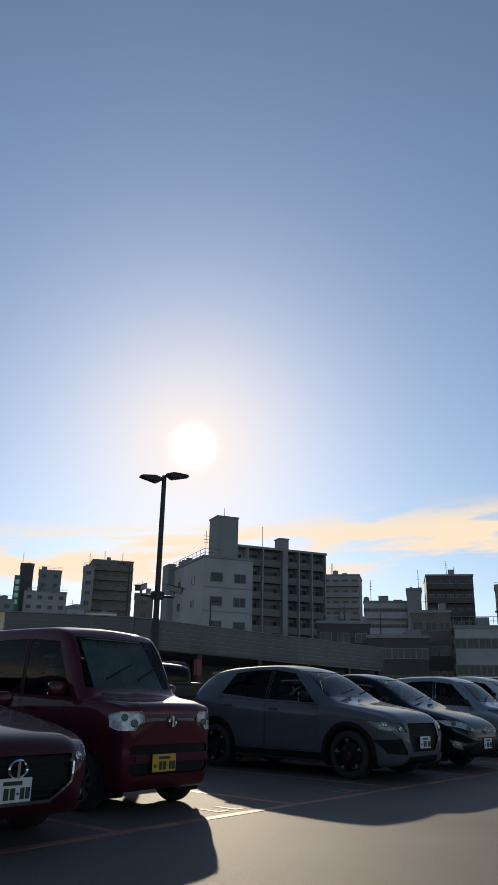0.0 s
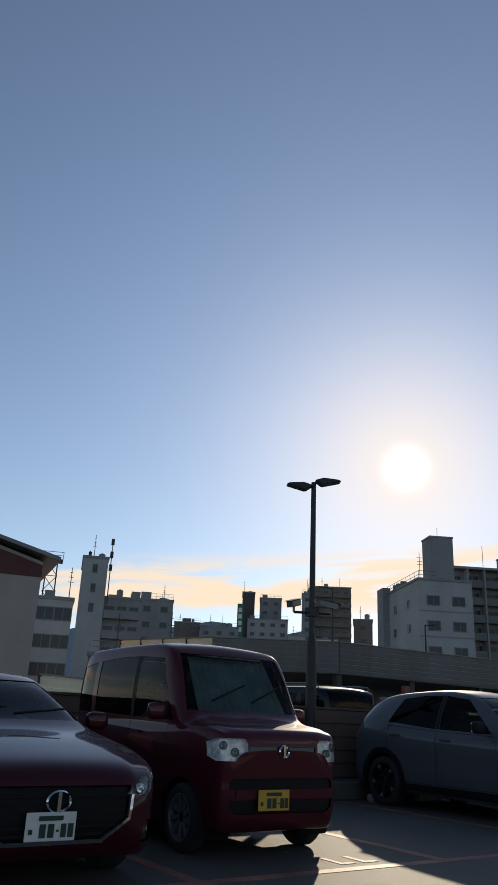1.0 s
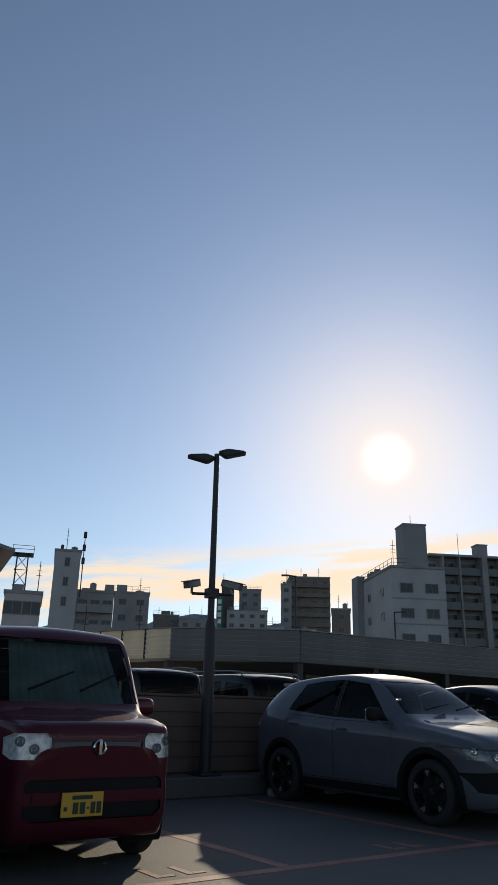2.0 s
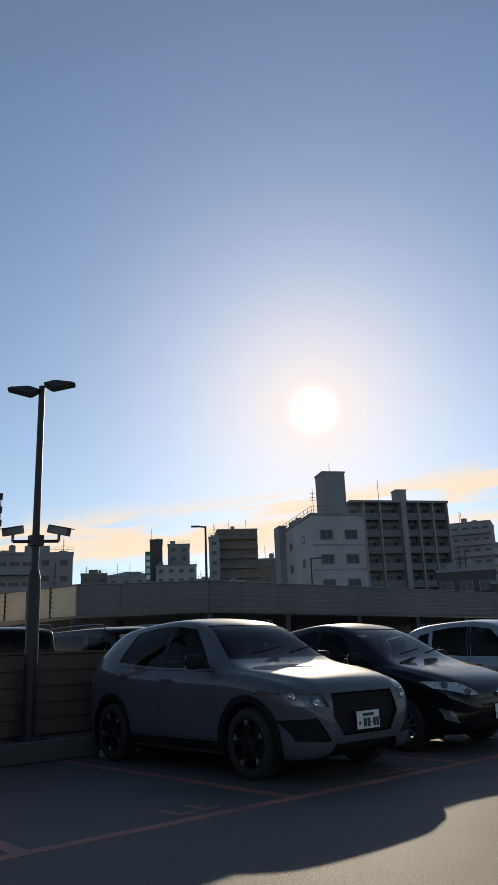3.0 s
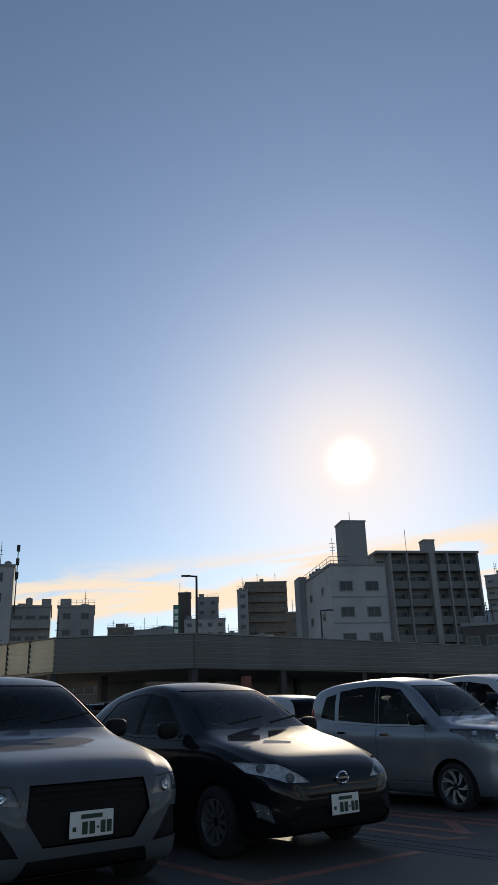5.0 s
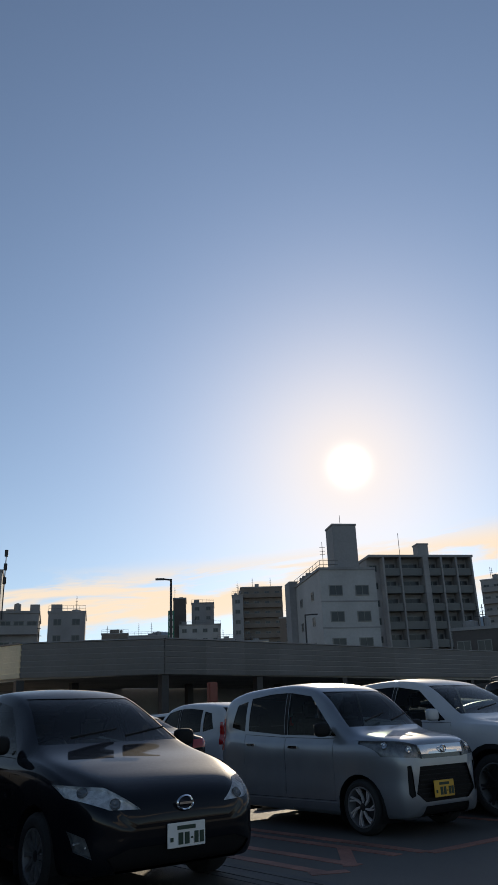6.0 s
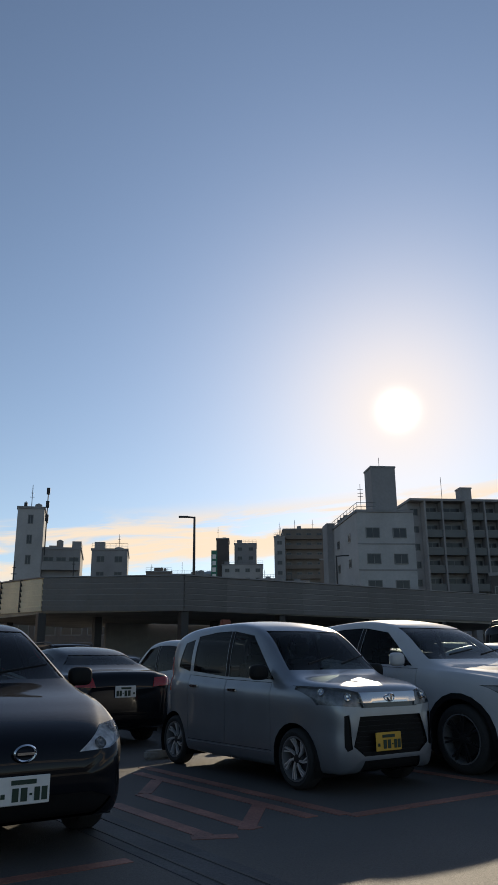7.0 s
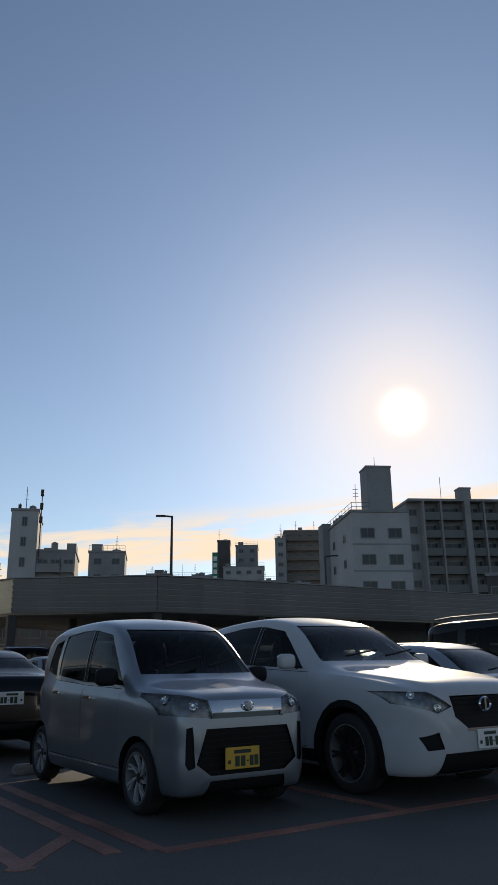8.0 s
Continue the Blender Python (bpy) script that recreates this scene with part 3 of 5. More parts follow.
def wheel_meshes(r, rim, w, style):
    tyre = lathe([(w / 2 - 0.02, rim - 0.005), (w / 2, rim + 0.01), (w / 2 + 0.006, (rim + r) / 2), (w / 2 - 0.012, r - 0.012), (w / 2 - 0.035, r), (-w / 2 + 0.035, r), (-w / 2 + 0.012, r - 0.012), (-w / 2, rim + 0.01), (-w / 2 + 0.02, rim - 0.005)])
    ring = lathe([(w / 2 - 0.022, rim), (w / 2 - 0.004, rim + 0.002), (w / 2 - 0.004, rim - 0.012), (w / 2 - 0.03, rim - 0.02), (-w / 2 + 0.02, rim - 0.03)])
    hub = lathe([(w / 2 - 0.03, 0.0005), (w / 2 - 0.03, 0.03), (w / 2 - 0.04, 0.06), (w / 2 - 0.07, 0.075), (w / 2 - 0.075, rim * 0.72), (w / 2 - 0.09, rim * 0.72)], 24)
    kind, n, wide, twist = style
    spk = B()
    for k in range(n):
        a = 2 * math.pi * k / n
        for off in ((-0.5, 0.5) if kind == "twin" else (0,)):
            rows = []
            for rr, ww, xx in ((0.04, 0.8, w / 2 - 0.028), (rim * 0.5, 0.7, w / 2 - 0.022), (rim - 0.008, 1.0, w / 2 - 0.012)):
                aa = a + twist * rr / rim + off * 0.22 * (rr / rim)
                hw = wide * ww / 2
                t = Vector((0, -math.sin(aa), math.cos(aa)))
                c = Vector((xx, rr * math.cos(aa), rr * math.sin(aa)))
                rows.append([spk.verts.new(c + t * hw), spk.verts.new(c - t * hw), spk.verts.new(c - t * hw - Vector((0.025, 0, 0))), spk.verts.new(c + t * hw - Vector((0.025, 0, 0)))])
            for p, q in zip(rows, rows[1:]):
                for i in range(4):
                    spk.faces.new((p[i], p[(i + 1) % 4], q[(i + 1) % 4], q[i]))
            spk.faces.new(rows[-1])
    out = []
    for nm, b in (("tyre", tyre), ("rim", ring), ("hub", hub), ("spoke", spk)):
        bmesh.ops.recalc_face_normals(b, faces=b.faces[:])
        me = bpy.data.meshes.new(nm)
        b.to_mesh(me)
        b.free()
        me.polygons.foreach_set("use_smooth", [True] * len(me.polygons))
        me.set_sharp_from_angle(angle=radians(40))
        out.append(me)
    return out


def solid(name, mat, parent, boxes, bev=0.02, seg=2, label="", m=None, smooth=True):
    bm = B()
    for b in boxes:
        box(bm, *b)
    bevelled(bm, bev, seg)
    if m is not None:
        bmesh.ops.transform(bm, matrix=m, verts=bm.verts[:])
    return part(name, bm, mat, parent, label, smooth=smooth)


def number_plate(parent, x, y, z, yellow, back=False):
    s = 1 if back else -1
    pl = solid("number_plate", M_PLATEY if yellow else M_PLATEW, parent, [(x - 0.165, x + 0.165, y - 0.008, y + 0.004, z - 0.0825, z + 0.0825)], 0.004, 1, "yellow number plate" if yellow else "white number plate")
    bm = B()
    yy = y + (0.007 if back else -0.011)
    for a, b, c, d in ((-0.085, 0.075, 0.035, 0.062), (-0.145, -0.12, -0.04, -0.012), (-0.075, -0.035, -0.062, 0.016), (-0.02, 0.02, -0.062, 0.016), (0.035, 0.052, -0.03, -0.018), (0.065, 0.1, -0.062, 0.016), (0.112, 0.148, -0.062, 0.016)):
        box(bm, x + a, x + b, yy - 0.002, yy + 0.002, z + c, z + d)
    part("bar", bm, M_INK, pl)


def emblem(parent, x, y, z, rx, rz, style="ring"):
    bm = B()
    n = 28
    rings = []
    for k in range(n):
        a = 2 * math.pi * k / n
        rings.append([bm.verts.new((x + (rx + dr) * math.cos(a), y + dy, z + (rz + dr) * math.sin(a))) for dr, dy in ((-0.009, 0.004), (0, -0.009), (0.009, 0.004))])
    for k in range(n):
        p, q = rings[k], rings[(k + 1) % n]
        for i in range(3):
            bm.faces.new((p[i], p[(i + 1) % 3], q[(i + 1) % 3], q[i]))
    if style == "bar":
        box(bm, x - rx * 0.8, x + rx * 0.8, y - 0.006, y + 0.004, z - 0.008, z + 0.008)
    if style == "slant":
        box(bm, x - 0.012, x + 0.012, y - 0.006, y + 0.004, z - rz, z + rz)
    part("emblem", bm, M_CHROME, parent, "plain chrome emblem", smooth=True)


def car(label, x, y, spec, turn=0.0, category="car", group=""):
    S = dict(low=None, belt=None, hr=None, quarter=None, cladding=None, rails=False, lamps=(), darks=(), chromes=(), plate=None, emb=None, rear_plate=None, tails=(), handles=True, seats=M_SEAT, shade=False, wip=True, rear_tint=True, spoiler=False, detail=True, spoke_mat=M_ALLOY, mirror_mat=None, rimf=0.66, sill=None, cab=1.0, rim_mat=M_ALLOY, soft=5, accent=False)
    S.update(spec)
    W, L, H = S["W"] / 2, S["L"], S["H"]
    # taller or lower cabin above the cowl
    z_cowl = S["cowl"][1]
    lifted = lambda p: (p[0], p[1] if p[1] < z_cowl else z_cowl + (p[1] - z_cowl) * S["cab"])
    S["top"] = [lifted(p) if p[0] > S["cowl"][0] else p for p in S["top"]]
    S["rf"], S["rr"] = lifted(S["rf"]), lifted(S["rr"])
    if S["quarter"]:
        S["quarter"] = [lifted(p) for p in S["quarter"]]
    top, belt = curve_of(S["top"]), curve_of(S["belt"])
    low = curve_of(S["low"] or [(0, 0.42), (0.03, 0.30), (0.12, 0.21), (0.5, 0.19), (L - 0.6, 0.21), (L - 0.1, 0.28), (L, 0.42)])
    plan = curve_of(S["plan"])
    ins, roofw = S["inset"], S["roofw"]
    (yc, zc), (yf, zf), (yr, zr), (yt, zt_) = S["cowl"], S["rf"], S["rr"], S["tail"]
    hr = curve_of([(0, 0.62), (yc - 0.25, 0.86), (yc, 0.86), (yf, roofw / W), (yr, roofw / W * 0.97), (yt, 0.80), (L, 0.62)])
    th = thing("car", label, category, pose(x, y, 0, 0, 0, turn), group)

    def section(s):
        zl, zb, zt, hw = low(s), belt(s), top(s), W * plan(s)
        zb = min(zb, zt - 0.03)
        zl = min(zl, zb - 0.06)
        ze = zt - min(0.075, 0.5 * (zt - zb))
        r = min(W * hr(s), hw - 0.07)
        gx = lambda f: (hw - ins) * (1 - f) + r * f + 0.025 * math.sin(math.pi * f) * (1 if zt - zb > 0.2 else 0)
        gz = lambda f: zb * (1 - f) + ze * f
        hgt = zb - zl
        return [(0, zl), (hw * 0.8, zl), (hw - 0.06, zl + 0.012), (hw - 0.015, zl + 0.16 * hgt), (hw - 0.004, zl + 0.36 * hgt), (hw - 0.012, zl + 0.55 * hgt), (hw, zl + 0.76 * hgt), (hw - 0.012, zl + 0.92 * hgt), (hw - ins, zb), (gx(0.33), gz(0.33)), (gx(0.67), gz(0.67)), (r, ze), (r - 0.06, ze + (zt - ze) * 0.55), (r * 0.5, zt - (zt - ze) * 0.14), (0, zt)]

    ends = [0, 0.012, 0.025, 0.04, 0.06, 0.085, 0.115, 0.15, 0.19, 0.24, 0.3, 0.37]
    ys = ends + list(np.linspace(0.45, L - 0.45, 50 if S["detail"] else 30)) + [L - e for e in reversed(ends)]
    sub = 3 if S["detail"] else 2
    bm = B()
    rows = []
    for s in ys:
        p = section(s)
        q = []
        for k in range(len(p) - 1):
            a, b, c, d = p[max(k - 1, 0)], p[k], p[k + 1], p[min(k + 2, len(p) - 1)]
            for e in range(sub):
                t = e / sub
                pt = []
                for ax in (0, 1):
                    m0, m1 = (c[ax] - a[ax]) * 0.35, (d[ax] - b[ax]) * 0.35
                    pt.append((2 * t**3 - 3 * t**2 + 1) * b[ax] + (t**3 - 2 * t**2 + t) * m0 + (-2 * t**3 + 3 * t**2) * c[ax] + (t**3 - t**2) * m1)
                q.append(pt)
        q.append(list(p[-1]))
        q[0][0] = 0.0
        half = [bm.verts.new((max(u, 0) if 0 < k < len(q) - 1 else 0, s, v)) for k, (u, v) in enumerate(q)]
        other = [half[0]] + [bm.verts.new((-h.co.x, s, h.co.z)) for h in half[1:-1]] + [half[-1]]
        rows.append(half + other[-2:0:-1])
    for a, b in zip(rows, rows[1:]):
        for k in range(len(a)):
            k2 = (k + 1) % len(a)
            bm.faces.new((a[k], b[k], b[k2], a[k2]))
    bm.faces.new(rows[0]), bm.faces.new(rows[-1][::-1])
    bmesh.ops.recalc_face_normals(bm, faces=bm.faces[:])
    shell = [v for v in bm.verts if 0.02 < v.co.y < L - 0.02]
    for _ in range(S["soft"]):
        bmesh.ops.smooth_vert(bm, verts=shell, factor=0.5, use_axis_x=True, use_axis_y=False, use_axis_z=True)
    bm.normal_update()

    side = lambda f: abs(f.normal.x) > 0.3 and f.normal.z > -0.5
    # wheel arches, with black cladding on the high cars
    r, fw, rw = S["r"], S["fw"], S["fw"] + S["wb"]
    R = r + S.get("gap", 0.055)
    circ = lambda yy, rad, n=22: [(yy + rad * math.cos(2 * math.pi * k / n), r + rad * math.sin(2 * math.pi * k / n)) for k in range(n)]
    low_side = lambda f: abs(f.calc_center_median().x) > W * 0.5 and f.calc_center_median().z < r + R + 0.1
    for yy in (fw, rw):
        bmesh.ops.delete(bm, geom=cut(bm, circ(yy, R), "x", low_side), context="FACES")
        if S["cladding"]:
            fs = cut(bm, circ(yy, R + S["cladding"]), "x", lambda f: low_side(f) and abs(f.normal.x) > 0.2)
            for sx in (-1, 1):
                lift(bm, [f for f in fs if f.is_valid and f.calc_center_median().x * sx > 0], "arch_cladding", M_BLACK, th, 0.012, 0.03)
        n = 20
        pts = [(yy + R * 0.995 * math.cos(math.pi * (k / n * 1.3 - 0.15)), r + R * 0.995 * math.sin(math.pi * (k / n * 1.3 - 0.15))) for k in range(n + 1)]
        for sx in (-1, 1):
            bmw = B()
            xi, xo = sx * (W - 0.36), sx * (W * plan(yy) - 0.012)
            va = [bmw.verts.new((xi, a, b)) for a, b in pts]
            vb = [bmw.verts.new((xo, a, b)) for a, b in pts]
            for k in range(n):
                bmw.faces.new((va[k], va[k + 1], vb[k + 1], vb[k]))
            bmw.faces.new(va)
            part("wheel_arch_liner", bmw, M_BLACK, th)
    if S["sill"]:
        fs = cut(bm, [(fw + R + 0.02, 0.1), (rw - R - 0.02, 0.1), (rw - R - 0.02, S["sill"]), (fw + R + 0.02, S["sill"])], "x", side)
        for sx in (-1, 1):
            lift(bm, [f for f in fs if f.is_valid and f.calc_center_median().x * sx > 0], "sill_cladding", M_BLACK if S["cladding"] else S["paint"], th, 0.012, 0.03)
    # windscreen and rear window
    z0, z1 = zc + 0.035, zf - 0.005
    a0, a1 = W * S.get("wsb", 0.80), roofw - S.get("wst", 0.075)
    fs = cut(bm, [(-a0, z0), (a0, z0), (a1, z1), (-a1, z1)], "y", lambda f: f.normal.y < -0.12 and yc - 0.15 < f.calc_center_median().y < yf + 0.35)
    lift(bm, fs, "windscreen", M_GLASS, th, -0.006, 0.02, "glossy curved windscreen")
    z0, z1 = zt_ + 0.06, zr - 0.03
    fs = cut(bm, [(-W * 0.72, z0), (W * 0.72, z0), (roofw - 0.1, z1), (-roofw + 0.1, z1)], "y", lambda f: f.normal.y > 0.12 and f.calc_center_median().y > yr - 0.25)
    lift(bm, fs, "rear_window", M_TINT if S["rear_tint"] else M_GLASS, th, -0.006, 0.02)
    # side windows
    yb = S["B"]
    ya, tp = yc + S.get("apil", 0.34), S.get("wtop", 0.125)
    bel = lambda v: belt(v) + 0.035
    polys = [([(ya, bel(ya)), (yb, bel(yb)), (yb, top(yb) - tp), (yf + 0.16, top(yf + 0.16) - tp)], M_GLASS)]
    e0, e1 = S["rearwin"]
    polys.append(([(yb + 0.07, bel(yb)), (e0, bel(e0) + 0.02), (e1, top(e1) - tp - 0.02), ((yb + e1) / 2, top((yb + e1) / 2) - tp), (yb + 0.07, top(yb + 0.07) - tp)], M_TINT if S["rear_tint"] else M_GLASS))
    if S["quarter"]:
        polys.append((S["quarter"], M_TINT))
    for poly, mt in polys:
        fs = cut(bm, poly, "x", side)
        for sx in (-1, 1):
            lift(bm, [f for f in fs if f.is_valid and f.calc_center_median().x * sx > 0], "side_window", mt, th, -0.006, 0.02)
    fs = cut(bm, [(yb + 0.006, bel(yb)), (yb + 0.064, bel(yb)), (yb + 0.064, top(yb) - tp), (yb + 0.006, top(yb) - tp)], "x", side)
    for sx in (-1, 1):
        lift(bm, [f for f in fs if f.is_valid and f.calc_center_median().x * sx > 0], "door_pillar", M_BLACK, th, -0.002, 0.02)
    # lamps, grilles and trims on the nose
    front = lambda f: f.normal.y < -0.08 and f.calc_center_median().y < fw + 0.1
    for nm, poly, both, kind in S["lamps"]:
        for sx in ((-1, 1) if both else (1,)):
            pp = [(sx * a, b) for a, b in poly]
            fs = cut(bm, pp, "y", front)
            if not fs:
                continue
            c = sum((f.calc_center_median() for f in fs), Vector()) / len(fs)
            if kind == "lamp":
                bowl = M_DARKBOWL if S.get("darklamp") or nm == "fog_lamp" else M_BOWL
                spots_ = []
                w = max(abs(p[0]) for p in poly) - min(abs(p[0]) for p in poly)
                for k in (-0.2, 0.2):
                    f = min(fs, key=lambda g: abs(abs(g.calc_center_median().x) - abs(c.x) - k * w) + abs(g.calc_center_median().z - c.z - 0.4 * k * w))
                    spots_.append((f.calc_center_median() - f.normal * 0.022, f.normal.copy()))
                body = lift(bm, fs, nm, bowl, th, -0.03, -0.03, "chrome lined headlamp", remove=False)
                lift(bm, fs, "lens", M_LENS, body, 0.002, 0.004)
                for at, n_ in spots_:
                    rad = min(0.038, w * 0.12)
                    q = lathe([(0.004, 0.0005), (0.012, rad * 0.5), (0.009, rad * 0.8), (0.018, rad), (-0.006, rad * 1.05)], 16)
                    bmesh.ops.transform(q, matrix=Matrix.Translation(at) @ n_.to_track_quat("X", "Z").to_matrix().to_4x4(), verts=q.verts[:])
                    part("bulb", q, M_CHROME if bowl is M_DARKBOWL else M_DARKBOWL, body, smooth=True)
            else:
                mt, d = {"black": (M_BLACK, -0.015), "gloss": (M_GLOSSB, -0.012), "chrome": (M_CHROME, 0.008), "paint": (S["paint"], 0.012), "alloy": (M_ALLOY, 0.006), "mesh": (M_BLACK, -0.03)}[kind]
                ob = lift(bm, fs, nm, mt, th, d, 0.03)
                if kind == "mesh":
                    zs = [p[1] for p in poly]
                    zz = min(zs) + 0.03
                    while zz < max(zs) - 0.02:
                        xs = [p[0] for p in poly]
                        half = 0.02
                        while half < max(xs) and inside(poly, half + 0.03, zz):
                            half += 0.02
                        q = B()
                        box(q, -half, half, -0.004, 0.01, -0.008, 0.008)
                        yy = c.y + 0.012
                        bmesh.ops.translate(q, verts=q.verts[:], vec=(0, yy, zz))
                        part("grille_bar", q, M_BLACK, ob)
                        zz += 0.045
    rear = lambda f: f.normal.y > 0.05 and f.calc_center_median().y > L - 0.2
    for poly in S["tails"]:
        for sx in (-1, 1):
            fs = cut(bm, [(sx * a, b) for a, b in poly], "y", rear)
            lift(bm, fs, "tail_lamp", M_TAIL, th, 0.01, 0.03, "red tail lamp lens")
    # doors
    if S["detail"]:
        y0, y2 = S["doors"]
        sl = (S["sill"] or 0.30) + 0.015
        rear_cut = min(y2, rw - R - 0.0)
        for pa, pb in ((y0, yb + 0.03), (yb + 0.04, y2)):
            g = 0.005
            lowb = pb if pb < rw - R else rw - R * 0.96
            outer = [(pa, sl), (lowb, sl), (pb, min(belt(pb) * 0.8, r + R + 0.12)), (pb, belt(pb) + 0.008), (pa, belt(pa) + 0.008)]
            inner = [(pa + g, sl + g), (lowb - g, sl + g), (pb - g, min(belt(pb) * 0.8, r + R + 0.12) - g), (pb - g, belt(pb) + 0.003), (pa + g, belt(pa) + 0.003)]
            cut(bm, outer, "x", side)
            fi = cut(bm, inner, "x", side)
            fi_set = set(fi)
            ring = [f for f in pick(bm, outer, "x", side) if f not in fi_set]
            for sx in (-1, 1):
                dr = lift(bm, [f for f in fi if f.is_valid and f.calc_center_median().x * sx > 0], "door", S["paint"], th, 0.0, 0.02)
                if S["handles"]:
                    hy = pb - 0.17
                    hz = belt(hy) - S.get("hdrop", 0.1)
                    hx = sx * (W * plan(hy) + 0.008)
                    solid("door_handle", S.get("handle_mat", S["paint"]), dr, [(hx - 0.016, hx + 0.016, hy - 0.09, hy + 0.09, hz - 0.014, hz + 0.014)], 0.01, 2)
            for sx in (-1, 1):
                lift(bm, [f for f in ring if f.is_valid and f.calc_center_median().x * sx > 0], "door_gap", M_BLACK, th, -0.012, 0.001)
    body = part_keep("body", bm, S["paint"], th)
    # mirrors
    for sx in (-1, 1):
        my, mz = ya + S.get("mir_dy", 0.1), belt(ya) + S.get("mir_dz", 0.11)
        mx = sx * (W * plan(my) + 0.085)
        mb = B()
        bmesh.ops.create_uvsphere(mb, u_segments=18, v_segments=12, radius=1.0)
        for v in mb.verts:
            for ax in range(3):
                v.co[ax] = math.copysign(abs(v.co[ax]) ** 0.6, v.co[ax])
            v.co = Vector((v.co.x * 0.105, v.co.y * 0.065 * (1.0 if v.co.y < 0 else 0.5), v.co.z * 0.078))
        bmesh.ops.translate(mb, verts=mb.verts[:], vec=(mx, my, mz))
        mir = part("wing_mirror", mb, S["mirror_mat"] or S["paint"], th, smooth=True)
        solid("mirror_arm", M_BLACK, mir, [(mx - sx * 0.17 - 0.03, mx - sx * 0.17 + 0.13 if sx > 0 else mx + 0.2, my - 0.03, my + 0.03, mz - 0.095, mz - 0.05)], 0.015, 2)
        solid("mirror_glass", M_CHROME, mir, [(mx - 0.085, mx + 0.085, my + 0.03, my + 0.037, mz - 0.058, mz + 0.058)], 0.003, 1)
    # wheels
    wd = S.get("tw", 0.2)
    meshes = wheel_meshes(r, r * S["rimf"], wd, S["spokes"])
    for yy in (fw, rw):
        for sx in (-1, 1):
            m = pose(sx * (W * plan(yy) - wd / 2 - 0.015), yy, r, 35 * yy, 0, 0 if sx > 0 else 180)
            tyre = new("wheel", meshes[0])
            tyre.parent, tyre.matrix_basis = th, m
            for nm, me, mt in (("rim", meshes[1], S["rim_mat"]), ("hub", meshes[2], M_DARKALLOY), ("spoke", meshes[3], S["spoke_mat"])):
                if not me.materials:
                    me.materials.append(mt)
                o = new(nm, me)
                o.parent = tyre
            if not meshes[0].materials:
                meshes[0].materials.append(M_TYRE)
            if S["accent"]:
                rim_r = r * S["rimf"]
                for k in range(5):
                    q = B()
                    a0 = 2 * math.pi * k / 5
                    ring_ = []
                    for rr, da in ((0.70, -0.05), (0.96, -0.24), (0.96, 0.06), (0.80, 0.02)):
                        ring_.append((rim_r * rr * math.cos(a0 + da), rim_r * rr * math.sin(a0 + da)))
                    fa = [q.verts.new((wd / 2 - 0.004, u, v)) for u, v in ring_]
                    ba = [q.verts.new((wd / 2 - 0.02, u, v)) for u, v in ring_]
                    q.faces.new(fa), q.faces.new(ba[::-1])
                    for i in range(4):
                        q.faces.new((fa[i], fa[(i + 1) % 4], ba[(i + 1) % 4], ba[i]))
                    part("spoke_accent", q, M_DULLALLOY, tyre, "machined bright spoke tip")
    # cabin
    solid("cabin_floor", M_BLACK, th, [(-W + 0.14, W - 0.14, yc - 0.1, yt - 0.1, 0.27, 0.36)], 0.01, 1)
    solid("dashboard", M_BLACK, th, [(-W + 0.13, W - 0.13, yc + 0.08, yc + 0.52, zc - 0.32, zc - 0.03)], 0.05, 3)
    sy = yf + 0.32
    for sx in (-1, 1):
        st = solid("front_seat", S["seats"], th, [(sx * W * 0.44 - 0.24, sx * W * 0.44 + 0.24, sy - 0.35, sy + 0.2, 0.36, 0.62), (sx * W * 0.44 - 0.23, sx * W * 0.44 + 0.23, sy + 0.1, sy + 0.26, 0.6, H - 0.42)], 0.05, 3)
        solid("headrest", S["seats"], st, [(sx * W * 0.44 - 0.12, sx * W * 0.44 + 0.12, sy + 0.14, sy + 0.24, H - 0.40, H - 0.22)], 0.04, 3)
    ry = min(sy + 0.95, yt - 0.35)
    rs = solid("rear_seat", S["seats"], th, [(-W + 0.2, W - 0.2, ry - 0.35, ry + 0.2, 0.36, 0.6), (-W + 0.2, W - 0.2, ry + 0.1, ry + 0.25, 0.58, H - 0.5)], 0.05, 3)
    for sx in (-1, 1):
        solid("headrest", S["seats"], rs, [(sx * W * 0.42 - 0.12, sx * W * 0.42 + 0.12, ry + 0.14, ry + 0.23, H - 0.5, H - 0.34)], 0.03, 2)
    sw = B()
    n, nn = 24, 8
    for k in range(n):
        for j in range(nn):
            a, b = 2 * math.pi * k / n, 2 * math.pi * j / nn
            sw.verts.new(((0.18 + 0.015 * math.cos(b)) * math.cos(a), 0.015 * math.sin(b), (0.18 + 0.015 * math.cos(b)) * math.sin(a)))
    sw.verts.ensure_lookup_table()
    for k in range(n):
        for j in range(nn):
            sw.faces.new([sw.verts[i] for i in (k * nn + j, k * nn + (j + 1) % nn, ((k + 1) % n) * nn + (j + 1) % nn, ((k + 1) % n) * nn + j)])
    box(sw, -0.17, 0.17, -0.01, 0.02, -0.03, 0.03)
    bmesh.ops.transform(sw, matrix=pose(-W * 0.44, yc + 0.66, zc - 0.08, 25, 0, 0), verts=sw.verts[:])
    part("steering_wheel", sw, M_BLACK, th, smooth=True)
    if S["detail"]:
        solid("rear_view_mirror", M_BLACK, th, [(-0.1, 0.1, yf - 0.02 + 0.12, yf + 0.14, zf - 0.13, zf - 0.07)], 0.012, 2)
